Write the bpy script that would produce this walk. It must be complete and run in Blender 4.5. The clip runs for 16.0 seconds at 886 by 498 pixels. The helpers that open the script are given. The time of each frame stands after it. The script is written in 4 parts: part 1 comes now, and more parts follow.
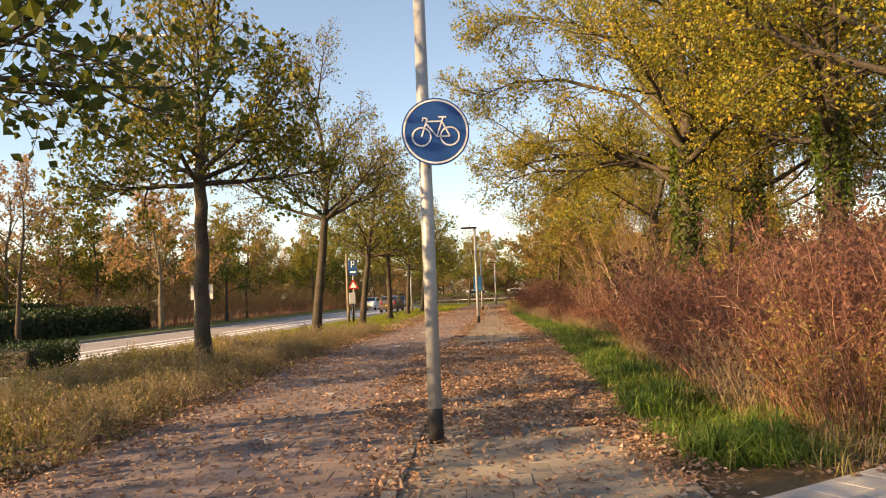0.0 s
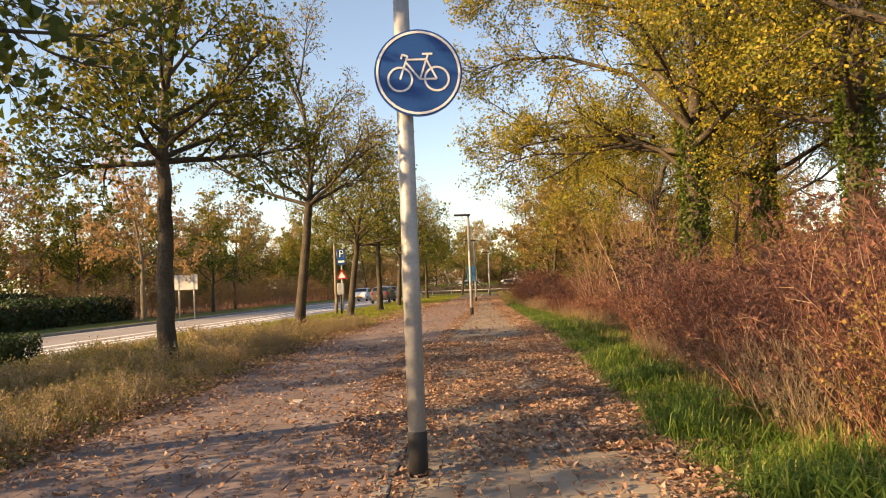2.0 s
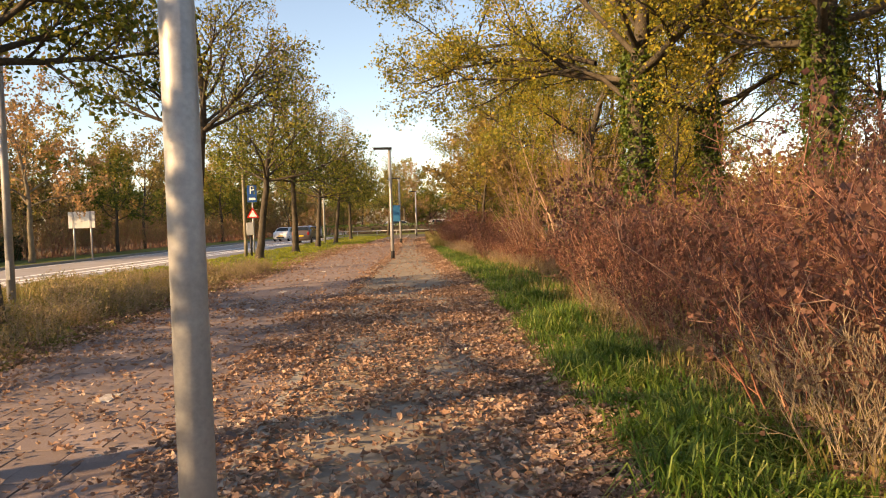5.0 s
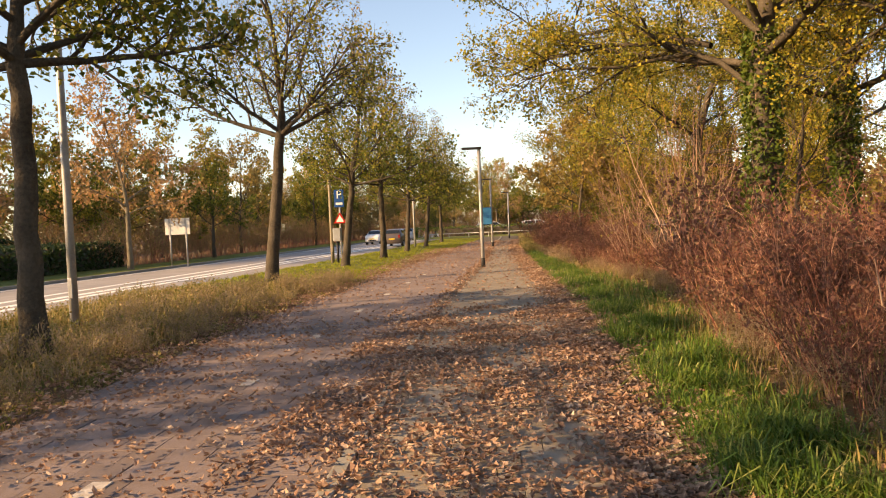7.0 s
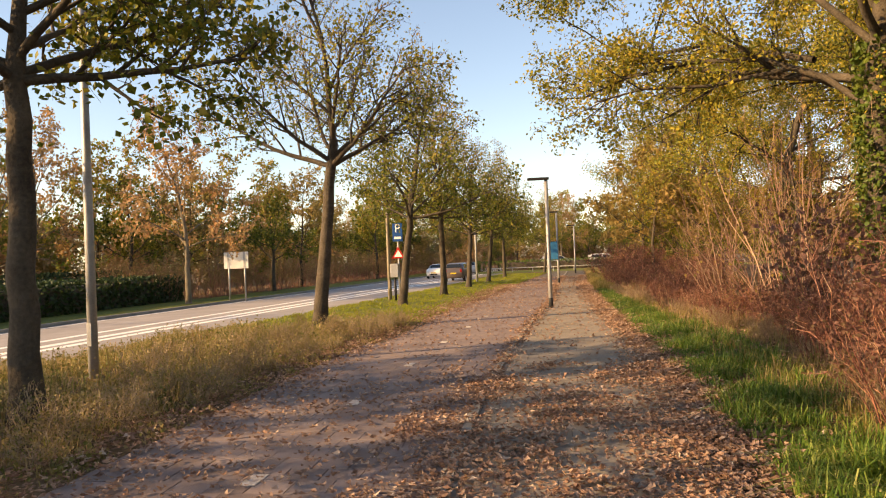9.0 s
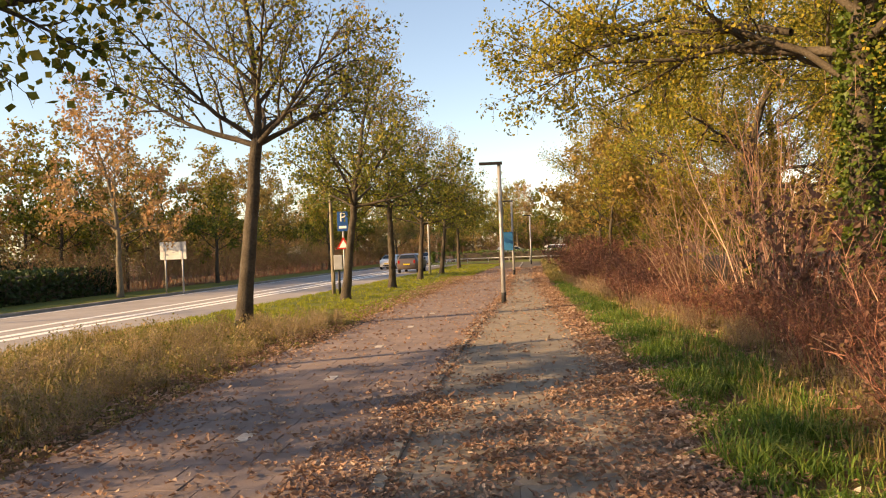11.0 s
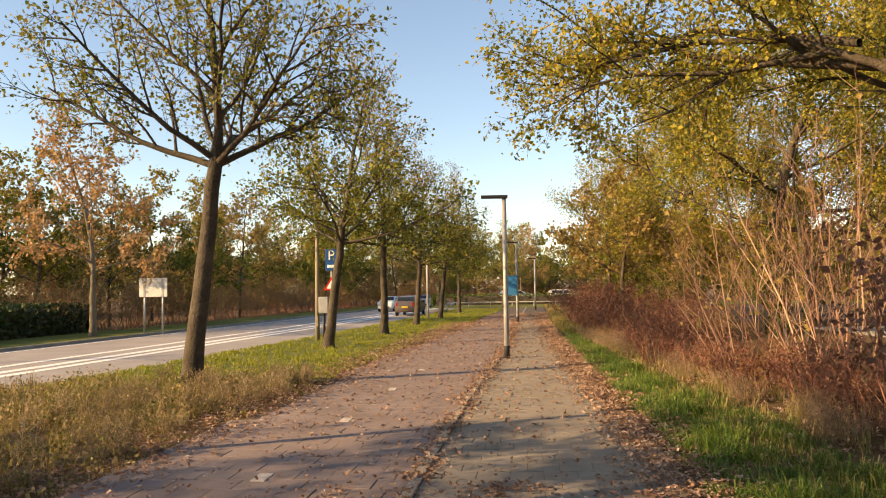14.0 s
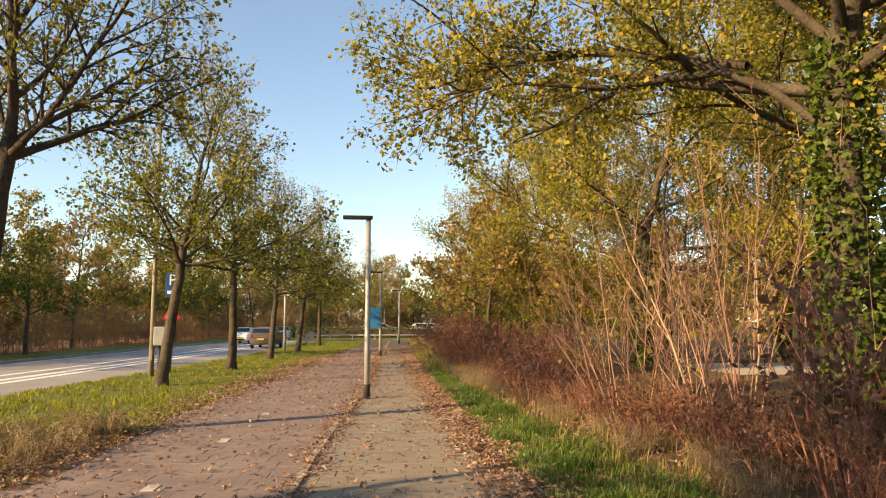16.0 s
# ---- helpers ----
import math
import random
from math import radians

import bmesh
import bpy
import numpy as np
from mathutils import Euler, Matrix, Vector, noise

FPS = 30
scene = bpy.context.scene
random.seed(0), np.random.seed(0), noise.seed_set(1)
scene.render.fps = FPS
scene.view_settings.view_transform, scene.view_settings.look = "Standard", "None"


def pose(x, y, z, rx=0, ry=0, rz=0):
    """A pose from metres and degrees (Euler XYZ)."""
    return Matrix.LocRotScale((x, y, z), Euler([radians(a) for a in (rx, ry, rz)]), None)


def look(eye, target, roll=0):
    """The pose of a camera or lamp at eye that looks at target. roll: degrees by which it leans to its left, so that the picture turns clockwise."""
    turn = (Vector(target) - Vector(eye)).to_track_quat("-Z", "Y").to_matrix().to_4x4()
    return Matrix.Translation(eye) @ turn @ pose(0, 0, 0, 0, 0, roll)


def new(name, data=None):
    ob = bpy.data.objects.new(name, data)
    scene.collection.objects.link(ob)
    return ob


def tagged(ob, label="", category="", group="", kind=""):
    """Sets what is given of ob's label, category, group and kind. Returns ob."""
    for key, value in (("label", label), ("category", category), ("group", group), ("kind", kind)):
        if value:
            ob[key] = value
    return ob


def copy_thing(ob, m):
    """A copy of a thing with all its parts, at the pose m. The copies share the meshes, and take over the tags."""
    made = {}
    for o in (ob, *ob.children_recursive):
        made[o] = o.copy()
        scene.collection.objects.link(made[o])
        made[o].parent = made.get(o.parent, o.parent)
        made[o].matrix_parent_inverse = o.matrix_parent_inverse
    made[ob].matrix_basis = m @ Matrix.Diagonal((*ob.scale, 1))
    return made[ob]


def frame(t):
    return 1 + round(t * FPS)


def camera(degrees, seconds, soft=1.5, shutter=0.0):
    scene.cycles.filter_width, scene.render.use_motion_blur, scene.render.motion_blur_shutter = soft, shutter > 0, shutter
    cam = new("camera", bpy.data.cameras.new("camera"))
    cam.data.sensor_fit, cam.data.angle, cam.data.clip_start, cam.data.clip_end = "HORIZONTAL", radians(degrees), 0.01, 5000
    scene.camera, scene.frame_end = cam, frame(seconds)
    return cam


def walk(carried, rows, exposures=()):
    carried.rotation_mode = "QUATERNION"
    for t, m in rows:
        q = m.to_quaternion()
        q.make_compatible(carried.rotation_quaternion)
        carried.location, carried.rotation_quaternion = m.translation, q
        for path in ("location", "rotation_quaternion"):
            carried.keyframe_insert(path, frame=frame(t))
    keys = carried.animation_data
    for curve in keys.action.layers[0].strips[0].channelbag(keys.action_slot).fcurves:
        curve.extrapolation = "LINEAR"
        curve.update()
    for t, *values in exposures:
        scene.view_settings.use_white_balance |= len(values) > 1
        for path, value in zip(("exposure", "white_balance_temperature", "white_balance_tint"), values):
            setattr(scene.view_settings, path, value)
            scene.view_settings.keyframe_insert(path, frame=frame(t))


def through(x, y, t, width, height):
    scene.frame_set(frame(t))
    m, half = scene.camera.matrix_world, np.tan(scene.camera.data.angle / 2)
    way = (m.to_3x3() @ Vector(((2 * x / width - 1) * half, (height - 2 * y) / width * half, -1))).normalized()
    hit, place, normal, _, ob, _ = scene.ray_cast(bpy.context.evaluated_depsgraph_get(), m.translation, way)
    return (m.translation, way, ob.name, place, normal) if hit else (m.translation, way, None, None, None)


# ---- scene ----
cam = camera(62.5, 16.0, soft=1.1)
# seconds, eye, target, roll
PATH = [
    (0, (0.353, 1.667, 1.309), (0.334, 3.663, 1.427), -2.4),
    (0.5, (0.36, 1.965, 1.285), (0.319, 3.961, 1.397), -2.9),
    (1, (0.354, 2.362, 1.297), (0.293, 4.359, 1.399), -2.8),
    (1.5, (0.385, 2.757, 1.315), (0.335, 4.755, 1.411), -2.7),
    (2, (0.395, 3.138, 1.295), (0.393, 5.136, 1.387), -2.3),
    (2.5, (0.434, 3.514, 1.3), (0.501, 5.512, 1.38), -2.0),
    (3, (0.505, 3.875, 1.316), (0.638, 5.87, 1.368), -1.9),
    (3.5, (0.547, 4.252, 1.316), (0.735, 6.243, 1.331), -1.9),
    (3.7, (0.595, 4.446, 1.294), (0.796, 6.436, 1.293), -1.5),
    (5.8, (0.831, 6.39, 1.413), (0.975, 8.382, 1.311), -2.7),
    (6, (0.847, 6.578, 1.449), (0.96, 8.572, 1.346), -2.6),
    (6.5, (0.928, 6.966, 1.472), (0.949, 8.963, 1.375), -2.5),
    (7, (0.922, 7.415, 1.478), (0.852, 9.412, 1.408), -2.5),
    (7.5, (0.885, 7.892, 1.51), (0.748, 9.887, 1.484), -2.1),
    (8, (0.835, 8.345, 1.593), (0.638, 10.335, 1.609), -1.7),
    (8.2, (0.828, 8.502, 1.593), (0.612, 10.49, 1.621), -1.7),
    (10.3, (0.907, 10.387, 1.602), (0.665, 12.372, 1.604), -2.6),
    (10.5, (0.935, 10.552, 1.592), (0.722, 12.54, 1.588), -2.5),
    (11, (0.984, 11.036, 1.61), (0.862, 13.033, 1.605), -2.2),
    (11.5, (1.057, 11.507, 1.593), (1.006, 13.506, 1.595), -1.6),
    (12, (1.061, 11.9, 1.572), (1.029, 13.9, 1.583), -1.2),
    (12.5, (1.031, 12.37, 1.568), (0.973, 14.37, 1.586), -0.9),
    (13, (0.996, 12.855, 1.555), (0.89, 14.852, 1.595), -0.8),
    (13.5, (0.978, 13.276, 1.619), (0.843, 15.271, 1.69), -1.0),
    (14, (1.012, 13.675, 1.663), (0.885, 15.668, 1.773), -0.9),
    (14.5, (1.031, 14.119, 1.674), (0.968, 16.112, 1.819), -0.6),
    (15, (1.052, 14.554, 1.668), (1.094, 16.546, 1.839), -0.3),
    (15.5, (1.101, 14.932, 1.649), (1.254, 16.918, 1.835), 0.0),
    (16, (1.082, 15.452, 1.63), (1.323, 17.428, 1.827), -0.0),
]
walk(cam, [(t, look(eye, target, roll)) for t, eye, target, roll in PATH], [(0.0, 1.3, 8900, 17), (7.0, 1.32, 8900, 19), (11.0, 1.3, 8900, 18), (13.5, 1.25, 8700, 16), (16.0, 1.25, 8200, 11)])

# ---- world, sun ----
SUN_FROM = Vector((-0.90, -0.40, 0.40)).normalized()
world = bpy.data.worlds.new("world")
scene.world = world
world.use_nodes = True
wn = world.node_tree.nodes
sky = wn.new("ShaderNodeTexSky")
sky.sky_type, sky.sun_disc = "NISHITA", False
sky.sun_elevation = math.asin(SUN_FROM.z)
sky.sun_rotation = math.atan2(SUN_FROM.x, SUN_FROM.y)
sky.air_density, sky.dust_density, sky.ozone_density = 1.0, 0.5, 3.0
world.node_tree.links.new(sky.outputs[0], wn["Background"].inputs[0])
wn["Background"].inputs[1].default_value = 0.12
sun_data = bpy.data.lights.new("sun", "SUN")
sun_data.energy, sun_data.angle, sun_data.color = 4.3, radians(0.5), (1.0, 0.75, 0.455)
new("sun", sun_data).matrix_world = look(SUN_FROM * 50, (0, 0, 0))

# ---- materials ----
def link(m, a, b):
    m.node_tree.links.new(a, b)


def base_mat(name, rough=0.8, metal=0.0):
    m = bpy.data.materials.new(name)
    m.use_nodes = True
    b = m.node_tree.nodes["Principled BSDF"]
    b.inputs["Roughness"].default_value, b.inputs["Metallic"].default_value = rough, metal
    b.inputs["Specular IOR Level"].default_value = 0.3
    return m, b


def ramp_node(m, fac, stops):
    r = m.node_tree.nodes.new("ShaderNodeValToRGB")
    e = r.color_ramp.elements
    while len(e) < len(stops):
        e.new(0.5)
    for i, (p, c) in enumerate(stops):
        e[i].position, e[i].color = p, (*c, 1)
    link(m, fac, r.inputs[0])
    return r.outputs[0]


def noise_node(m, scale, detail=4.0, rough=0.6, world_space=True):
    n = m.node_tree.nodes.new("ShaderNodeTexNoise")
    n.inputs["Scale"].default_value, n.inputs["Detail"].default_value, n.inputs["Roughness"].default_value = scale, detail, rough
    if world_space:
        g = m.node_tree.nodes.new("ShaderNodeNewGeometry")
        link(m, g.outputs["Position"], n.inputs["Vector"])
    else:
        g = m.node_tree.nodes.new("ShaderNodeTexCoord")
        link(m, g.outputs["Object"], n.inputs["Vector"])
    return n.outputs["Fac"]


def math_node(m, op, a, b):
    n = m.node_tree.nodes.new("ShaderNodeMath")
    n.operation = op
    for i, v in enumerate((a, b)):
        if isinstance(v, (int, float)):
            n.inputs[i].default_value = v
        else:
            link(m, v, n.inputs[i])
    return n.outputs[0]


def mix_col(m, fac, a, b, mode="MIX"):
    n = m.node_tree.nodes.new("ShaderNodeMix")
    n.data_type, n.blend_type = "RGBA", mode
    for i, v in ((0, fac), (6, a), (7, b)):
        if isinstance(v, (int, float)):
            n.inputs[i].default_value = v
        elif isinstance(v, tuple):
            n.inputs[i].default_value = (*v, 1)
        else:
            link(m, v, n.inputs[i])
    return n.outputs[2]


def bump(m, b, height, strength=0.4, dist=0.02):
    n = m.node_tree.nodes.new("ShaderNodeBump")
    n.inputs["Strength"].default_value, n.inputs["Distance"].default_value = strength, dist
    link(m, height, n.inputs["Height"])
    link(m, n.outputs[0], b.inputs["Normal"])


def surface(name, dark, light, scale=3.0, fine=60.0, rough=0.85, bumps=0.4, dist=0.01, metal=0.0, vary=0.0, world_space=True):
    """Two scales of noise between two colours, with fine relief and, at will, a shade of its own for each object."""
    m, b = base_mat(name, rough, metal)
    big, small = noise_node(m, scale, world_space=world_space), noise_node(m, fine, 3, world_space=world_space)
    f = math_node(m, "ADD", math_node(m, "MULTIPLY", big, 0.6), math_node(m, "MULTIPLY", small, 0.4))
    c = ramp_node(m, f, [(0.33, dark), (0.67, light)])
    if vary:
        o = m.node_tree.nodes.new("ShaderNodeObjectInfo")
        v = ramp_node(m, o.outputs["Random"], [(0.0, (1 - vary,) * 3), (1.0, (1 + vary * 0.6,) * 3)])
        c = mix_col(m, 1.0, c, v, "MULTIPLY")
    link(m, c, b.inputs["Base Color"])
    bump(m, b, small, bumps, dist)
    return m


def foliage(name, stops, patch=0.5, through=0.35, rough=0.6, turned=None):
    """Leaves: colour by island and by place, with light coming through; turned (z0, z1, shift): leaves turn earlier high in the crown."""
    m, b = base_mat(name, rough)
    g = m.node_tree.nodes.new("ShaderNodeNewGeometry")
    f = math_node(m, "ADD", math_node(m, "MULTIPLY", g.outputs["Random Per Island"], 0.6),
                  math_node(m, "MULTIPLY", noise_node(m, patch, 3), 0.8))
    f = math_node(m, "SUBTRACT", f, 0.2)
    if turned:
        co, sep, rng = (m.node_tree.nodes.new(k) for k in ("ShaderNodeTexCoord", "ShaderNodeSeparateXYZ", "ShaderNodeMapRange"))
        link(m, co.outputs["Object"], sep.inputs[0])
        link(m, sep.outputs["Z"], rng.inputs["Value"])
        for key, val in zip(("From Min", "From Max", "To Min", "To Max"), (turned[0], turned[1], -turned[2], turned[2])):
            rng.inputs[key].default_value = val
        f = math_node(m, "ADD", f, rng.outputs["Result"])
    c = ramp_node(m, f, stops)
    link(m, c, b.inputs["Base Color"])
    t = m.node_tree.nodes.new("ShaderNodeBsdfTranslucent")
    link(m, c, t.inputs[0])
    mix = m.node_tree.nodes.new("ShaderNodeMixShader")
    mix.inputs[0].default_value = through
    link(m, b.outputs[0], mix.inputs[1])
    link(m, t.outputs[0], mix.inputs[2])
    link(m, mix.outputs[0], m.node_tree.nodes["Material Output"].inputs[0])
    return m


def plain(name, col, rough=0.5, metal=0.0):
    return surface(name, tuple(c * 0.85 for c in col), tuple(min(1, c * 1.1) for c in col), 2.0, 40.0, rough, 0.1, 0.002, metal)


M_GROUND = surface("soil_and_grass", (0.07, 0.05, 0.025), (0.19, 0.115, 0.055), 0.6, 25, 0.95, 0.8, 0.03)
M_LAWN = surface("lawn", (0.06, 0.085, 0.012), (0.19, 0.19, 0.03), 0.7, 30, 0.9, 0.8, 0.03)
M_ROAD = surface("road_surface", (0.25, 0.23, 0.215), (0.36, 0.335, 0.315), 0.8, 90, 0.85, 0.3, 0.004)
M_RED = surface("red_tile", (0.165, 0.126, 0.116), (0.275, 0.217, 0.198), 1.3, 70, 0.85, 0.5, 0.004, 0, 0.22)
M_GREY = surface("grey_tile", (0.2, 0.17, 0.137), (0.325, 0.28, 0.225), 1.6, 70, 0.88, 0.5, 0.004, 0, 0.2)
M_PALE = surface("pale_tile", (0.36, 0.33, 0.29), (0.52, 0.48, 0.43), 1.6, 70, 0.88, 0.4, 0.004, 0, 0.15)
M_JOINT = surface("joint_sand", (0.07, 0.055, 0.042), (0.15, 0.12, 0.09), 3, 60, 0.95, 0.6, 0.006)
M_KERB = surface("kerb_concrete", (0.22, 0.2, 0.17), (0.36, 0.33, 0.28), 2, 60, 0.9, 0.4, 0.004, 0, 0.15)
M_BARK = surface("bark", (0.035, 0.028, 0.02), (0.12, 0.098, 0.072), 2.5, 22, 0.95, 1.0, 0.03, 0, 0, False)
M_BARK_PALE = surface("pale_bark", (0.10, 0.085, 0.06), (0.24, 0.20, 0.14), 2.5, 22, 0.95, 1.0, 0.03, 0, 0, False)
def stems(name, stops, patch=0.8):
    """Thin woody stems, each with a shade of its own."""
    m, b = base_mat(name, 0.75)
    g = m.node_tree.nodes.new("ShaderNodeNewGeometry")
    f = math_node(m, "ADD", math_node(m, "MULTIPLY", g.outputs["Random Per Island"], 0.8), math_node(m, "MULTIPLY", math_node(m, "SUBTRACT", noise_node(m, patch, 3), 0.4), 0.9))
    link(m, ramp_node(m, f, stops), b.inputs["Base Color"])
    bump(m, b, noise_node(m, 60.0, 3), 0.3, 0.004)
    return m


M_TWIG = stems("red_brown_twig", [(0.0, (0.10, 0.035, 0.028)), (0.4, (0.24, 0.095, 0.07)), (0.75, (0.44, 0.22, 0.145)), (1.0, (0.6, 0.42, 0.28))])
M_TANTWIG = stems("tan_twig", [(0.0, (0.12, 0.055, 0.045)), (0.5, (0.27, 0.15, 0.11)), (1.0, (0.52, 0.36, 0.25))])
M_STRAW = surface("dry_stem", (0.2, 0.14, 0.09), (0.4, 0.31, 0.21), 1.2, 12, 0.8, 0.3, 0.004)
M_STEEL = surface("galvanised_steel", (0.27, 0.275, 0.28), (0.43, 0.43, 0.43), 3, 45, 0.5, 0.15, 0.002, 0.35)
M_DARKPAINT = plain("dark_bitumen_paint", (0.035, 0.035, 0.037), 0.6)
M_BLACK = plain("black_plastic", (0.02, 0.02, 0.022), 0.5)
M_BLUE = plain("sign_blue", (0.012, 0.07, 0.25), 0.35)
M_WHITE = plain("white_paint", (0.75, 0.75, 0.74), 0.4)
M_BOARD = plain("sign_back_grey", (0.55, 0.55, 0.53), 0.5)
M_REDPAINT = plain("sign_red", (0.5, 0.03, 0.02), 0.4)
M_STRIPE = surface("road_stripe", (0.68, 0.67, 0.64), (0.85, 0.84, 0.81), 2, 30, 0.8, 0.2, 0.002)
M_WORN = surface("worn_white_tile", (0.3, 0.26, 0.23), (0.62, 0.58, 0.54), 9, 60, 0.85, 0.3, 0.003)
M_POSTWOOD = plain("yellowed_post", (0.27, 0.23, 0.17), 0.7)
LEAF_STREET = foliage("street_tree_leaf", [(0.0, (0.04, 0.07, 0.012)), (0.35, (0.14, 0.165, 0.022)), (0.65, (0.29, 0.25, 0.04)), (1.0, (0.34, 0.18, 0.06))], turned=(3.0, 9.0, 0.22))
LEAF_GREEN = foliage("dark_green_leaf", [(0.0, (0.03, 0.055, 0.012)), (0.6, (0.08, 0.11, 0.02)), (1.0, (0.22, 0.2, 0.03))])
LEAF_OAK = foliage("oak_leaf", [(0.0, (0.06, 0.095, 0.018)), (0.34, (0.21, 0.22, 0.035)), (0.7, (0.45, 0.355, 0.05)), (1.0, (0.45, 0.24, 0.045))], 0.45, 0.4)
LEAF_ORANGE = foliage("orange_leaf", [(0.0, (0.26, 0.2, 0.09)), (0.5, (0.4, 0.25, 0.11)), (1.0, (0.46, 0.23, 0.1))], 0.2)
LEAF_OCHRE = foliage("ochre_leaf", [(0.0, (0.12, 0.12, 0.035)), (0.5, (0.28, 0.2, 0.065)), (1.0, (0.38, 0.24, 0.08))], 0.2)
LEAF_THICKET = foliage("thicket_leaf", [(0.0, (0.1, 0.1, 0.035)), (0.5, (0.26, 0.2, 0.08)), (1.0, (0.4, 0.26, 0.11))], 0.2)
LEAF_HEDGE = foliage("evergreen_leaf", [(0.0, (0.012, 0.028, 0.008)), (1.0, (0.05, 0.085, 0.02))], 0.6, 0.15, 0.5)
LEAF_IVY = foliage("ivy_leaf", [(0.0, (0.03, 0.06, 0.01)), (0.6, (0.08, 0.12, 0.02)), (1.0, (0.16, 0.18, 0.03))], 0.6, 0.2, 0.45)
LEAF_SHRUB = foliage("shrub_leaf", [(0.0, (0.18, 0.14, 0.05)), (0.25, (0.12, 0.066, 0.045)), (0.7, (0.22, 0.105, 0.075)), (1.0, (0.31, 0.13, 0.1))], 0.5)
LEAF_FALLEN = foliage("fallen_leaf", [(0.0, (0.15, 0.08, 0.055)), (0.35, (0.28, 0.165, 0.115)), (0.7, (0.42, 0.28, 0.2)), (1.0, (0.62, 0.53, 0.44))], 1.5, 0.2, 0.75)
GRASS = foliage("grass_blade", [(0.0, (0.032, 0.08, 0.015)), (0.45, (0.09, 0.175, 0.027)), (0.72, (0.22, 0.29, 0.06)), (1.0, (0.5, 0.41, 0.19))], 1.6, 0.35, 0.5)
GRASS_DRY = foliage("dry_verge_weed", [(0.0, (0.06, 0.085, 0.02)), (0.3, (0.17, 0.17, 0.045)), (0.6, (0.33, 0.25, 0.1)), (1.0, (0.5, 0.34, 0.21))], 0.5, 0.3, 0.7)
LAWN_BLADE = foliage("lawn_blade", [(0.0, (0.1, 0.15, 0.015)), (0.6, (0.27, 0.29, 0.03)), (1.0, (0.42, 0.34, 0.06))], 0.5, 0.35, 0.6)

# ---- builders ----
def mesh_from(name, verts, faces, mat, smooth=False):
    me = bpy.data.meshes.new(name)
    me.from_pydata(verts, [], faces)
    me.materials.append(mat)
    if smooth:
        me.polygons.foreach_set("use_smooth", [True] * len(me.polygons))
    me.update()
    return me


def child(name, data, parent, label=""):
    ob = new(name, data)
    ob.parent = parent
    return tagged(ob, label)


def bm_mesh(name, bm, mat, smooth=False):
    bmesh.ops.recalc_face_normals(bm, faces=bm.faces)
    me = bpy.data.meshes.new(name)
    bm.to_mesh(me)
    bm.free()
    me.materials.append(mat)
    if smooth:
        me.polygons.foreach_set("use_smooth", [True] * len(me.polygons))
    return me


def part(name, bm, mat, parent, label="", smooth=False):
    return child(name, bm_mesh(name, bm, mat, smooth), parent, label)


def add_box(bm, x0, x1, y0, y1, z0, z1, bevel=0.0):
    c = bmesh.ops.create_cube(bm, size=1)["verts"]
    for v in c:
        v.co = Vector(((x0 + x1) / 2 + v.co.x * (x1 - x0), (y0 + y1) / 2 + v.co.y * (y1 - y0), (z0 + z1) / 2 + v.co.z * (z1 - z0)))
    if bevel:
        bmesh.ops.bevel(bm, geom=list({e for v in c for e in v.link_edges}), offset=bevel, segments=2, affect="EDGES", profile=0.5)
    return bm


def add_tube(bm, pts, radii, sides=12, cap=True):
    rings = []
    for i, p in enumerate(pts):
        p = Vector(p)
        d = (Vector(pts[min(i + 1, len(pts) - 1)]) - Vector(pts[max(i - 1, 0)])).normalized()
        u = d.orthogonal().normalized() if abs(d.z) < 0.99 else Vector((1, 0, 0))
        w = d.cross(u)
        rings.append([bm.verts.new(p + radii[i] * (math.cos(a) * u + math.sin(a) * w)) for a in (2 * math.pi * k / sides for k in range(sides))])
    for a, b in zip(rings, rings[1:]):
        for k in range(sides):
            bm.faces.new((a[k], a[(k + 1) % sides], b[(k + 1) % sides], b[k]))
    if cap:
        bm.faces.new(rings[0][::-1])
        bm.faces.new(rings[-1])
    return bm


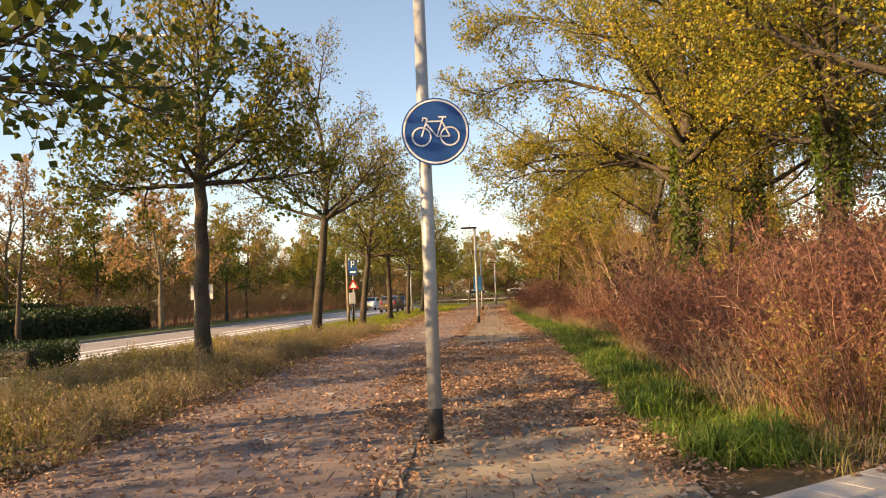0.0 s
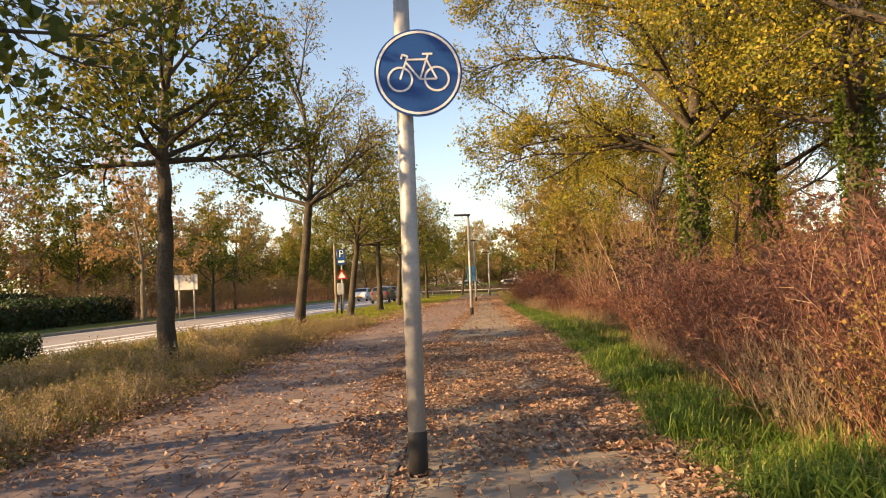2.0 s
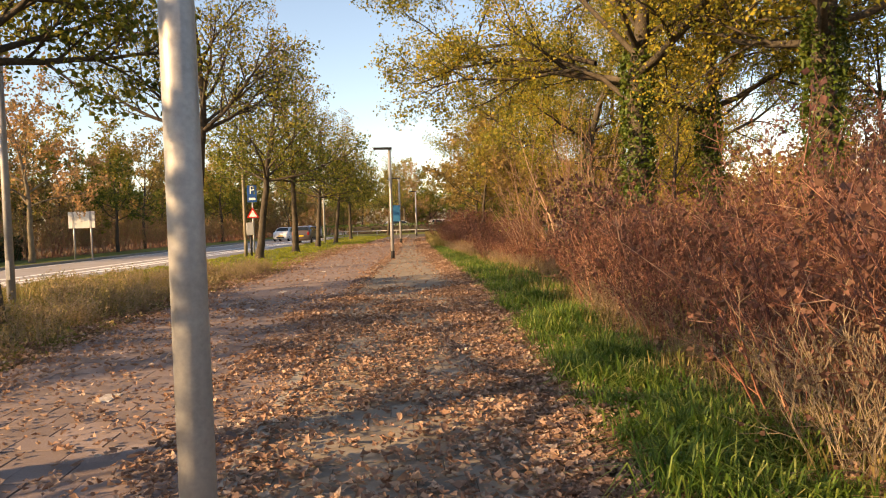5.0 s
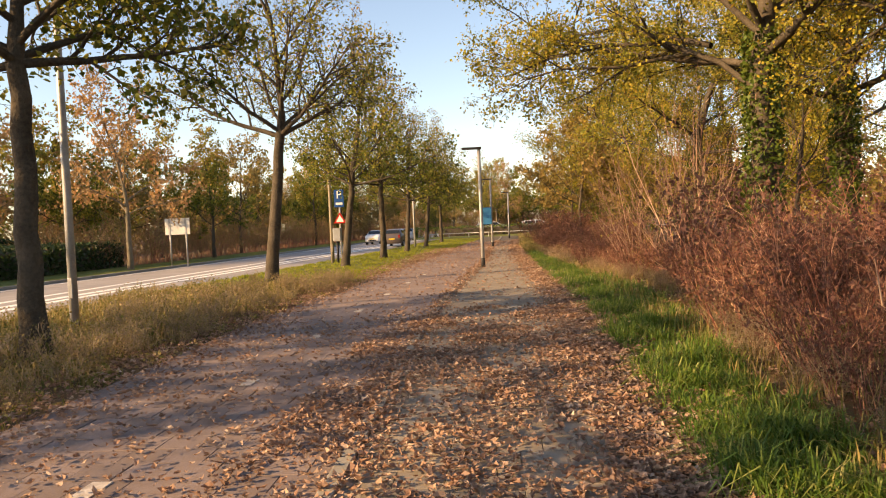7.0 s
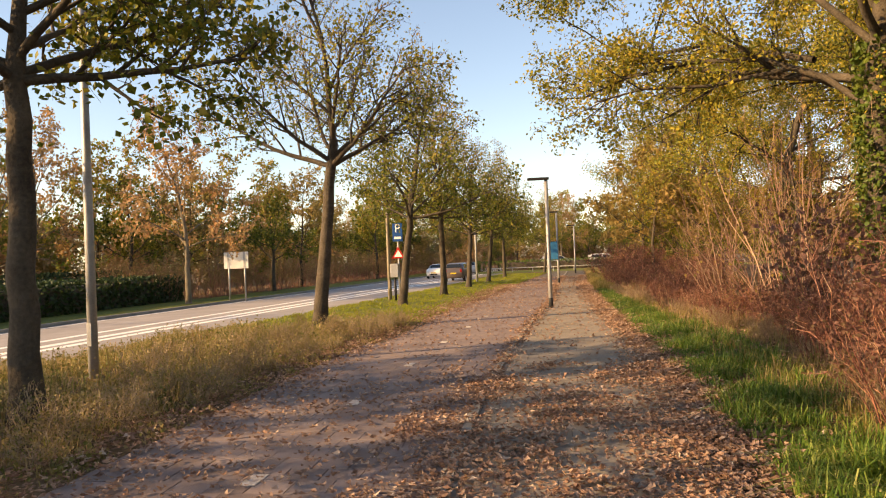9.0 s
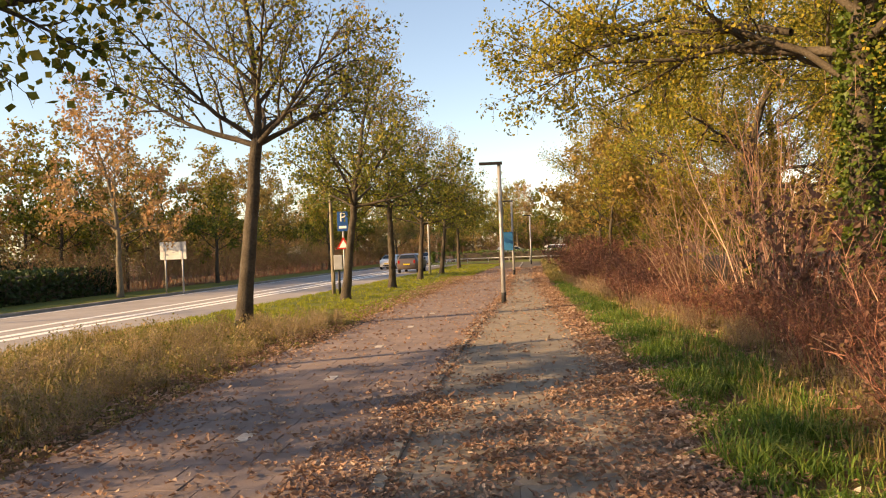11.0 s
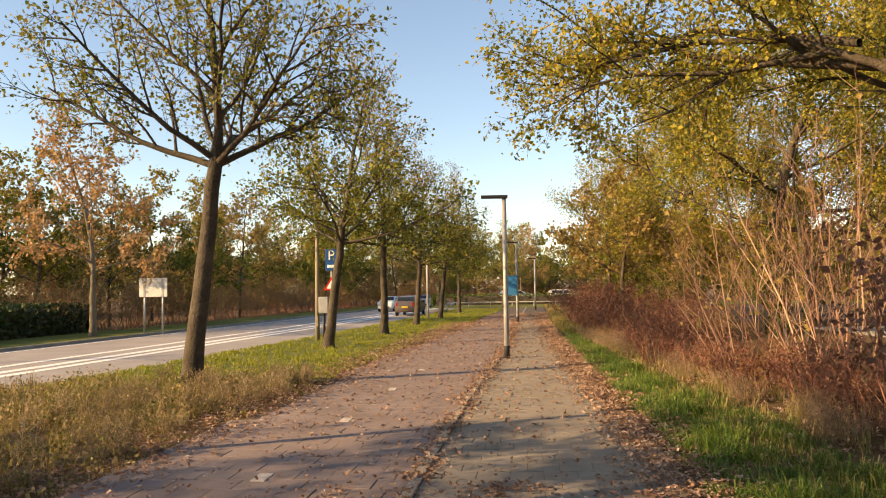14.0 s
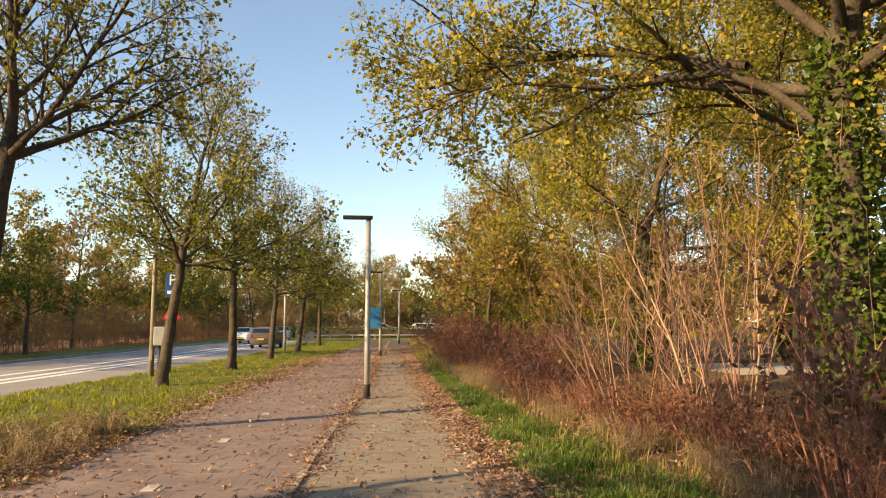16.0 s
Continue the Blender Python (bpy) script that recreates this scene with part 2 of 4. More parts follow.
class Sticks:
    """Collects tapered tubes and leaf blades for one plant."""

    def __init__(self, seed):
        self.r = random.Random(seed)
        self.v, self.f = [], []
        self.leaf_at = []

    def tube(self, pts, radii, sides):
        n0 = len(self.v)
        d = (pts[-1] - pts[0]).normalized()
        u = d.orthogonal().normalized()
        w = d.cross(u)
        ring = [(math.cos(2 * math.pi * k / sides), math.sin(2 * math.pi * k / sides)) for k in range(sides)]
        for p, rad in zip(pts, radii):
            for c, s in ring:
                q = p + u * (c * rad) + w * (s * rad)
                self.v.append((q.x, q.y, q.z))
        for i in range(len(pts) - 1):
            a = n0 + i * sides
            for k in range(sides):
                k2 = (k + 1) % sides
                self.f.append((a + k, a + k2, a + sides + k2, a + sides + k))

    def any_dir(self):
        r = self.r
        return Vector((r.gauss(0, 1), r.gauss(0, 1), r.gauss(0, 1))).normalized()

    def limb(self, p, d, length, rad, level, plan):
        """One limb with its side shoots; plan gives (segments, sides, wobble, lift, children, child length, spread, leaves per metre) a level."""
        r = self.r
        segs, sides, wob, lift, kids, klen, spread, leaves = plan[level]
        pts, dirs = [p.copy()], [d.copy()]
        for i in range(segs):
            d = (d + self.any_dir() * wob + Vector((0, 0, lift))).normalized()
            p = p + d * (length / segs)
            pts.append(p.copy())
            dirs.append(d.copy())
        tip = 0.25 if level + 1 < len(plan) else 0.4
        self.tube(pts, [rad * (1 - (1 - tip) * i / segs) for i in range(segs + 1)], sides)
        for _ in range(round(leaves * length)):
            t = r.uniform(0.15, 1.0) * segs
            i = min(int(t), segs - 1)
            self.leaf_at.append(pts[i].lerp(pts[i + 1], t - i))
        if level + 1 < len(plan):
            turn = r.uniform(0, 6.28)
            for k in range(kids):
                t = (0.22 + 0.78 * (k + r.random()) / kids) * segs
                i = min(int(t), segs - 1)
                q = pts[i].lerp(pts[i + 1], t - i)
                turn += 2.4 + r.uniform(-0.5, 0.5)
                side = dirs[i + 1].orthogonal().normalized()
                side = (Matrix.Rotation(turn, 3, dirs[i + 1]) @ side)
                a = spread * r.uniform(0.75, 1.25)
                kd = (dirs[i + 1] * math.cos(a) + side * math.sin(a)).normalized()
                self.limb(q, kd, length * klen * r.uniform(0.7, 1.2) * (1.15 - 0.5 * t / segs), max(0.005, rad * 0.55 * (1 - 0.5 * t / segs)), level + 1, plan)

    def bark(self, name, mat):
        return mesh_from(name, self.v, self.f, mat, True)

    def leaves(self, name, mat, size, keep=1.0, off=0.1):
        return leaf_mesh(name, [tuple(p) for p in self.leaf_at], mat, size, self.r.randrange(9999), off, keep)


def leaf_mesh(name, places, mat, size, seed, off=0.1, keep=1.0, flat=0.0):
    """Many small folded leaves, each four points round a raised midrib: two quads bent along the middle."""
    g = np.random.default_rng(seed)
    c = np.array(places, float)
    if keep < 1:
        c = c[g.random(len(c)) < keep]
    n = len(c)
    c = c + g.normal(0, off, (n, 3))
    d = g.normal(0, 1, (n, 3))
    d[:, 2] = d[:, 2] * (1 - flat) - 0.25 * (flat == 0)
    d /= np.linalg.norm(d, axis=1)[:, None]
    up = g.normal(0, 1 - 0.8 * flat, (n, 3)) + np.array([0, 0, 0.6 + 2 * flat])
    s = np.cross(d, up)
    s /= np.linalg.norm(s, axis=1)[:, None] + 1e-9
    nrm = np.cross(s, d)
    L = (size * g.uniform(0.6, 1.35, n))[:, None]
    w = L * g.uniform(0.3, 0.48, n)[:, None]
    fold = w * g.uniform(-0.2, 0.6, n)[:, None]
    v = np.stack([c - d * L * 0.5, c + s * w - d * L * 0.08 + nrm * fold, c + d * L * 0.5, c - s * w - d * L * 0.08 + nrm * fold, ], 1).reshape(-1, 3)
    i = np.arange(n)[:, None] * 4
    f = np.concatenate([i + np.array([0, 1, 2]), i + np.array([0, 2, 3])], 1).reshape(-1, 3)
    return mesh_from(name, v.tolist(), f.tolist(), mat)


def litter_mesh(name, places, mat, size, seed):
    """Dry fallen leaves: a lobed, curled outline of six points round a middle."""
    g = np.random.default_rng(seed)
    c = np.array(places, float)
    n = len(c)
    k = 6
    a = np.linspace(0, 2 * np.pi, k, endpoint=False)[None, :] + g.uniform(0, 6.283, n)[:, None]
    s = (np.interp(c[:, 1], [6, 22, 60], [size, size * 1.1, size * 1.6]) * g.uniform(0.55, 1.35, n))[:, None]
    rad = s * 0.5 * g.uniform(0.4, 1.2, (n, k)) * np.array([1.45, 0.55, 1.1, 0.85, 0.6, 1.15])[None, :]
    tilt, way = g.normal(0, 0.2, n)[:, None], g.uniform(0, 6.283, n)[:, None]
    x, y = rad * np.cos(a), rad * np.sin(a)
    z = np.abs(g.normal(0, 0.2, (n, k))) * s + tilt * (x * np.cos(way) + y * np.sin(way)) + np.abs(tilt) * s * 0.4
    ring_v = np.stack([c[:, :1] + x, c[:, 1:2] + y, c[:, 2:3] + z], -1)
    v = np.concatenate([c[:, None, :], ring_v], 1).reshape(-1, 3)
    i = np.arange(n)[:, None] * (k + 1)
    f = np.concatenate([np.concatenate([i, i + 1 + q, i + 1 + (q + 1) % k], 1) for q in range(k)], 0)
    return mesh_from(name, v.tolist(), f.tolist(), mat)


def blade_mesh(name, x, y, z, h, mat, seed, width=0.008, bend=0.5):
    """Grass blades, bent, tapering to a point, at the given places."""
    g = np.random.default_rng(seed)
    n = len(x)
    a = g.uniform(0, 6.283, n)
    lean = g.uniform(0.1, 1.0, n) * bend
    dx, dy = np.cos(a), np.sin(a)
    wx, wy = -dy * width * g.uniform(0.6, 1.4, n), dx * width * g.uniform(0.6, 1.4, n)
    zero = np.zeros(n)
    p0, p1, p2 = np.stack([x, y, z], 1), None, None
    p1 = np.stack([x + dx * h * lean * 0.35, y + dy * h * lean * 0.35, z + h * 0.62], 1)
    p2 = np.stack([x + dx * h * lean, y + dy * h * lean, z + h * (1.05 - 0.45 * lean)], 1)
    w = np.stack([wx, wy, zero], 1)
    v = np.stack([p0 - w, p0 + w, p1 + w * 0.8, p1 - w * 0.8, p2], 1).reshape(-1, 3)
    i = np.arange(n) * 5
    quads = np.stack([i, i + 1, i + 2, i + 3], 1).tolist()
    tris = np.stack([i + 3, i + 2, i + 4], 1).tolist()
    return mesh_from(name, v.tolist(), quads + tris, mat)

# ---- plan: lines of the place by y ----
YS = [-20, 0, 6, 10, 14, 18, 22, 26, 30, 34, 40, 50, 62, 75]
LEFT = [-2.9, -2.9, -2.88, -2.78, -2.7, -2.58, -2.32, -2.0, -1.7, -1.35, -0.85, 0.1, 1.2, 2.4]
KERB = [-0.4, -0.35, -0.13, 0.03, 0.15, 0.22, 0.45, 0.72, 1.08, 1.45, 1.72, 2.25, 3.1, 4.0]
RIGHT = [1.7, 1.7, 1.77, 1.9, 2.2, 2.48, 2.68, 2.78, 2.9, 3.05, 3.3, 3.75, 4.6, 5.5]
SHRUB = [3.0, 3.0, 3.05, 3.1, 3.4, 4.1, 4.5, 4.2, 4.05, 3.95, 3.95, 4.4, 5.3, 6.3]
ROAD_Y = [-200, 0, 20, 26, 32, 37, 42, 54, 70, 90, 110, 300]
NEAR = [-9.9, -9.8, -9.6, -9.4, -8.7, -8.0, -7.3, -5.9, -4.3, -2.4, -0.8, 16]
FAR = [-19.2, -19.0, -18.7, -18.5, -18.2, -17.8, -17.2, -15.8, -14.0, -11.4, -9.4, 8]


def on(line, y):
    return np.interp(y, YS, line)


def near_edge(y):
    return np.interp(y, ROAD_Y, NEAR)


def far_edge(y):
    return np.interp(y, ROAD_Y, FAR)


def ground_z(x, y):
    """Level at the paths, falling to the lower road side."""
    n = near_edge(y)
    t = np.clip((n + 2.2 - x) / 2.0, 0, 1)
    return -0.42 * t * t * (3 - 2 * t)


def strip(name, edge_a, edge_b, ys, z, mat, parent=None, across=1):
    v, f = [], []
    for y in ys:
        for k in range(across + 1):
            x = edge_a(y) + (edge_b(y) - edge_a(y)) * k / across
            v.append((float(x), float(y), float(z(x, y))))
    w = across + 1
    for i in range(len(ys) - 1):
        for k in range(across):
            a = i * w + k
            f.append((a, a + 1, a + w + 1, a + w))
    me = mesh_from(name, v, f, mat)
    ob = new(name, me)
    return tagged(ob, kind="structure")


gx = np.concatenate([[-900, -400, -150, -80, -50, -35, -26], np.arange(-21, 14, 0.5), [16, 20, 28, 40, 70, 150, 400, 900]])
gy = np.concatenate([[-300, -100, -40], np.arange(-20, 100, 2.0), [110, 130, 160, 220, 400, 900, 1800]])
XX, YY = np.meshgrid(gx, gy)
ZZ = ground_z(XX, YY) - 0.03
W = len(gx)
faces = [(j * W + i, j * W + i + 1, (j + 1) * W + i + 1, (j + 1) * W + i) for j in range(len(gy) - 1) for i in range(W - 1)]
tagged(new("ground", mesh_from("ground", np.stack([XX, YY, ZZ], -1).reshape(-1, 3).tolist(), faces, M_GROUND, True)), "brown soil with sparse grass and dead leaves", "ground", kind="structure")

ry = list(np.arange(-60, 140, 4.0))
road = tagged(strip("road", far_edge, near_edge, ry, lambda x, y: -0.44, M_ROAD), "pale grey road with worn surface", "road")
verge_y = list(np.arange(27, 76, 1.0))
lawn = tagged(strip("lawn", lambda y: near_edge(y) + 0.12, lambda y: on(LEFT, y) - 0.25, verge_y, lambda x, y: ground_z(x, y) - 0.012, M_LAWN, across=12), "mown green verge between road and path", "grass")
tagged(strip("far_lawn", lambda y: far_edge(y) - 4.4, lambda y: far_edge(y) - 0.13, ry, lambda x, y: -0.34, M_LAWN), "mown green verge beyond the road", "grass")
tagged(strip("end_lawn", lambda y: on(LEFT, 78) - 7, lambda y: 40.0, [78.0, 83.0, 88.0], lambda x, y: -0.008, M_LAWN, across=10), "short grass where the path ends", "grass")

tagged(strip("side_road", lambda y: 13.0, lambda y: 45.0, [37.0, 43.0], lambda x, y: -0.02, M_PALE, across=8), "pale open paving seen through the shrubs", "paving")

# white stripes along the road: three wide ones and a thin one
for k, (s, w) in enumerate(((0.33, 0.38), (0.41, 0.42), (0.54, 0.34), (0.95, 0.14))):
    line = strip("road_stripe", lambda y: far_edge(y) + (near_edge(y) - far_edge(y)) * (1 - s) - w / 2, lambda y: far_edge(y) + (near_edge(y) - far_edge(y)) * (1 - s) + w / 2, ry, lambda x, y: -0.434, M_STRIPE)
    tagged(line, "long white stripe along the road", "road marking")

# kerb stones along both road sides
def kerb_run(name, edge, side, y0, y1, z0, z1, width, step, mat, label, skew=0.0):
    top = tagged(new(name), label, "kerb", kind="structure")
    bm = add_box(bmesh.new(), -width / 2, width / 2, 0.004, step - 0.004, z0, z1, 0.008)
    me = bm_mesh("kerb_stone", bm, mat)
    y = y0
    while y < y1:
        a = math.atan2(float(edge(y + step) - edge(y)), step)
        ob = child("kerb_stone", me, top)
        ob.matrix_basis = pose(float(edge(y)) + side * width / 2, y, 0, 0, 0, -math.degrees(a))
        y += step * math.cos(a)
    return top


kerb_run("kerb_far", far_edge, -1, 8, 105, -0.5, -0.31, 0.14, 1.0, M_KERB, "grey concrete kerb along the far road side")
kerb_run("kerb_near", near_edge, 1, 12, 90, -0.5, -0.36, 0.14, 1.0, M_KERB, "grey concrete kerb along the near road side")
kerb_run("edging", lambda y: on(KERB, y), 0, 0, 76, -0.06, 0.022, 0.1, 1.0, M_KERB, "concrete edging between cycle path and footpath")

py = list(np.arange(-6, 78.1, 1.0))
cycle_path = tagged(strip("cycle_path", lambda y: on(LEFT, y), lambda y: on(KERB, y), py, lambda x, y: -0.009, M_JOINT), "red-brown tiled cycle path strewn with leaves", "cycle path")
footpath = tagged(strip("footpath", lambda y: on(KERB, y), lambda y: on(RIGHT, y), py, lambda x, y: -0.009, M_JOINT), "grey-tan tiled footpath strewn with leaves", "footpath")


def tile_mesh(name, w, l, mat):
    bm = bmesh.new()
    b = 0.002
    rings = [[bm.verts.new((sx * (w / 2 - o), sy * (l / 2 - o), z)) for sx, sy in ((-1, -1), (1, -1), (1, 1), (-1, 1))] for o, z in ((0, -0.03), (0, -0.002), (b, 0.0))]
    for a, c in zip(rings, rings[1:]):
        for k in range(4):
            bm.faces.new((a[k], a[(k + 1) % 4], c[(k + 1) % 4], c[k]))
    bm.faces.new(rings[2])
    return bm_mesh(name, bm, mat)


def pave(parent, name, start, end, side, y0, y1, single, mat, seed, pitch=0.3):
    """Rows of square tiles laid from one line outwards, each row half a tile on; those in the stretch `single` are objects."""
    r = random.Random(seed)
    vs, fs = [], []
    y, row = y0, 0
    me = tile_mesh(name, pitch - 0.004, pitch - 0.004, mat)
    half = tile_mesh(name + "_half", pitch / 2 - 0.004, pitch - 0.004, mat)
    src = {1: ([tuple(v.co) for v in me.vertices], [tuple(p.vertices) for p in me.polygons]), 2: ([tuple(v.co) for v in half.vertices], [tuple(p.vertices) for p in half.polygons])}
    while y < y1:
        x0, x1 = float(on(start, y)) + side * 0.055, float(on(end, y))
        count = int(abs(x1 - x0) / pitch)
        xa = math.degrees(math.atan2(float(on(start, y + 1) - on(start, y)), 1))
        xs = [(k + 0.5, 1) for k in range(count)] + [(count + 0.25, 2)] if row % 2 == 0 else [(0.25, 2)] + [(k + 1.0, 1) for k in range(count)]
        for u, kind in xs:
            m = pose(x0 + side * pitch * u, y, r.uniform(-0.004, 0.003), r.uniform(-0.5, 0.5), r.uniform(-0.5, 0.5), -xa + r.uniform(-0.4, 0.4))
            if single[0] <= y < single[1]:
                child(name, me if kind == 1 else half, parent).matrix_basis = m
            else:
                n0 = len(vs)
                vs += [tuple(m @ Vector(v)) for v in src[kind][0]]
                fs += [tuple(n0 + i for i in f) for f in src[kind][1]]
        y += pitch
        row += 1
    tagged(child(name + "_rest", mesh_from(name + "_rest", vs, fs, mat), parent), kind="stuff")

# ---- plants ----
def tree(name, seed, height, fork, trunk_r, spread, plan, leaf_mat, leaf_size, keep, label, bark=None, mains=7, rise=(0.35, 1.1), ivy=0, leaf_off=0.12, lean=(0, 0), category="tree", group="", low_fork=1.7, thin=1.0, lead_r=0.86):
    """A tapered trunk with a flare, main limbs from the fork up, side branches and twigs, and single leaves on them."""
    bark = bark or M_BARK
    top = tagged(new(name), label, category, group)
    s = Sticks(seed)
    r = s.r
    p = Vector((0, 0, -0.1))
    pts, rads = [], []
    n = 9
    for i in range(n + 1):
        t = i / n
        pts.append(Vector((lean[0] * t + r.gauss(0, 0.014) * (i > 0), lean[1] * t + r.gauss(0, 0.014) * (i > 0), -0.1 + (fork + 0.1) * t)))
        rads.append(trunk_r * (1.0 - 0.3 * t + 0.45 * math.exp(-t * 14)))
    trunk = Sticks(seed)
    trunk.tube(pts, rads, 12)
    # the leader goes on above the fork
    tip = pts[-1]
    d = Vector((0, 0, 1))
    lead, lr = [tip.copy()], [rads[-1]]
    for i in range(6):
        d = (d + s.any_dir() * 0.18 + Vector((0, 0, 0.1))).normalized()
        tip = tip + d * (height - fork) * 0.13
        lead.append(tip.copy())
        lr.append(rads[-1] * lead_r * (1 - 0.14 * i))
    trunk.tube(lead, lr, 9)
    child("trunk", trunk.bark("trunk", bark), top)
    for k in range(mains):
        u = (k + r.random() * 0.5) / mains
        us = u ** low_fork * 6
        i = min(int(us), 5)
        q = lead[i].lerp(lead[i + 1], us - i)
        az = k * 2.4 + r.uniform(-0.4, 0.4)
        el = rise[0] + (rise[1] - rise[0]) * u + r.uniform(-0.12, 0.12)
        d = Vector((math.cos(az) * math.cos(el), math.sin(az) * math.cos(el), math.sin(el)))
        s.limb(q, d, (height - fork) * (0.62 - 0.2 * u) * r.uniform(0.8, 1.1) * spread, rads[-1] * (0.5 - 0.25 * u) * (1.0 if lead_r > 0.7 else 1.15), 0, plan)
    tagged(child("branchwork", s.bark("branchwork", bark), top), kind="stuff")
    s.leaf_at = [q for q in s.leaf_at if r.random() < np.interp(q.z, [fork, height], [1.0, thin])]
    child("crown", s.leaves("crown", leaf_mat, leaf_size, keep, leaf_off), top)
    if ivy:
        places = []
        for _ in range(ivy):
            t = r.random() ** 1.3
            a = r.uniform(0, 6.28)
            rad = trunk_r * (1.0 + 0.3 * r.random())
            places.append((lean[0] * t + math.cos(a) * rad, lean[1] * t + math.sin(a) * rad, fork * 1.15 * t))
        child("ivy", leaf_mesh("ivy", places, LEAF_IVY, 0.11, seed + 3, 0.05), top, "glossy green ivy on the trunk")
    return top


#           segs sides wobble lift kids klen spread leaves/m
STREET = [(7, 6, 0.17, 0.05, 10, 0.45, 0.7, 2), (4, 4, 0.22, 0.03, 6, 0.5, 0.65, 7), (3, 3, 0.28, 0.01, 3, 0.65, 0.65, 15), (2, 3, 0.3, -0.02, 0, 0, 0, 22)]
BIG = [(7, 5, 0.18, 0.05, 10, 0.42, 0.8, 1), (4, 4, 0.25, 0.02, 6, 0.5, 0.75, 13), (3, 3, 0.3, 0.0, 3, 0.6, 0.8, 31), (2, 3, 0.3, -0.03, 0, 0, 0, 44)]
LIGHT = [(4, 4, 0.2, 0.05, 6, 0.5, 0.8, 5), (2, 3, 0.25, 0.02, 5, 0.55, 0.75, 14), (1, 3, 0.3, 0.0, 0, 0, 0, 24)]
FULL = [(6, 5, 0.13, 0.045, 9, 0.45, 0.7, 3), (4, 4, 0.2, 0.04, 6, 0.5, 0.65, 8), (3, 3, 0.25, 0.02, 3, 0.65, 0.65, 14), (2, 3, 0.3, 0.0, 0, 0, 0, 20)]
BARE = [(6, 4, 0.2, 0.06, 7, 0.5, 0.6, 0), (4, 3, 0.25, 0.05, 6, 0.5, 0.6, 1), (3, 3, 0.3, 0.02, 0, 0, 0, 2)]


def at(x, y, turn=0.0, size=1.0, dz=0.0):
    return pose(x, y, float(ground_z(x, y)) - 0.03 + dz, 0, 0, turn) @ Matrix.Scale(size, 4)


ROW = "street trees along the verge"
row_a = tree("street_tree", 11, 9.3, 3.8, 0.17, 0.9, FULL, LEAF_STREET, 0.1, 1.0, "young street tree, green below and rusty at the top", mains=17, lead_r=0.7, rise=(0.02, 1.25), group=ROW, low_fork=2.4, thin=0.35)
row_a.matrix_basis = at(-4.81, 16.75)
row_b = tree("street_tree", 23, 9.8, 3.95, 0.175, 0.98, STREET, LEAF_STREET, 0.078, 0.62, "young street tree with thinning yellow-green leaves", mains=14, lead_r=0.6, lean=(0.36, -0.27), rise=(0.3, 1.2), group=ROW, low_fork=3.2, thin=0.45)
row_b.matrix_basis = at(-4.29, 26.3, 40)
row_c = tree("street_tree", 37, 8.6, 3.1, 0.16, 1.05, FULL, LEAF_STREET, 0.095, 0.9, "young street tree with green and rust leaves", mains=15, rise=(0.05, 1.2), group=ROW, lean=(0.38, 0), low_fork=2.2, thin=0.4)
row_c.matrix_basis = at(-3.82, 35.2, 10)
low = tree("street_tree", 13, 9.0, 3.3, 0.17, 1.12, FULL, LEAF_GREEN, 0.125, 0.45, "street tree with low hanging dark green branches", mains=17, rise=(-0.4, 1.1), group=ROW, thin=0.3)
low.matrix_basis = at(-5.5, 7.9, 200)
# one more behind the starting point, never in view, added for its shadow
copy_thing(row_c, at(-5.9, -1.5, 120, 1.05))
copy_thing(row_a, at(-3.05, 41.5, 200, 0.9))
copy_thing(row_c, at(-2.54, 48.4, 60, 0.92))
copy_thing(row_c, at(-1.9, 56, 330, 0.9))
copy_thing(row_a, at(-1.2, 65.5, 300, 0.8))
copy_thing(row_c, at(2.0, 74.6, 30, 0.8))

WOOD = "trees behind the shrubs"
oak_a = tree("oak_tree", 51, 14.5, 4.9, 0.33, 1.25, BIG, LEAF_OAK, 0.086, 0.95, "large tree with yellow-green leaves and ivy-clad trunk", mains=13, rise=(0.15, 1.2), ivy=4200, group=WOOD, leaf_off=0.2)
oak_a.matrix_basis = at(7.9, 24.8, 150)
oak_b = tree("oak_tree", 67, 14.5, 3.6, 0.26, 0.95, BIG, LEAF_OAK, 0.095, 1.0, "large tree with golden leaves behind the shrubs", mains=14, rise=(-0.15, 1.2), ivy=2200, group=WOOD, leaf_off=0.22)
oak_b.matrix_basis = at(10.7, 39.0, 20)
copy_thing(oak_a, at(9.9, 19.7, 100, 0.95))
copy_thing(oak_a, at(11.3, 27.8, 200, 0.9))
copy_thing(oak_b, at(9.8, 51.2, 30, 0.85))
copy_thing(oak_b, at(12, 62.9, 310, 0.8))
copy_thing(oak_a, at(8.6, 13.4, 260, 0.85))
copy_thing(oak_b, at(18, 26.0, 60, 1.0))
copy_thing(oak_a, at(19, 44.0, 90, 1.0))

copy_thing(oak_b, at(15, 46.7, 250, 0.9))
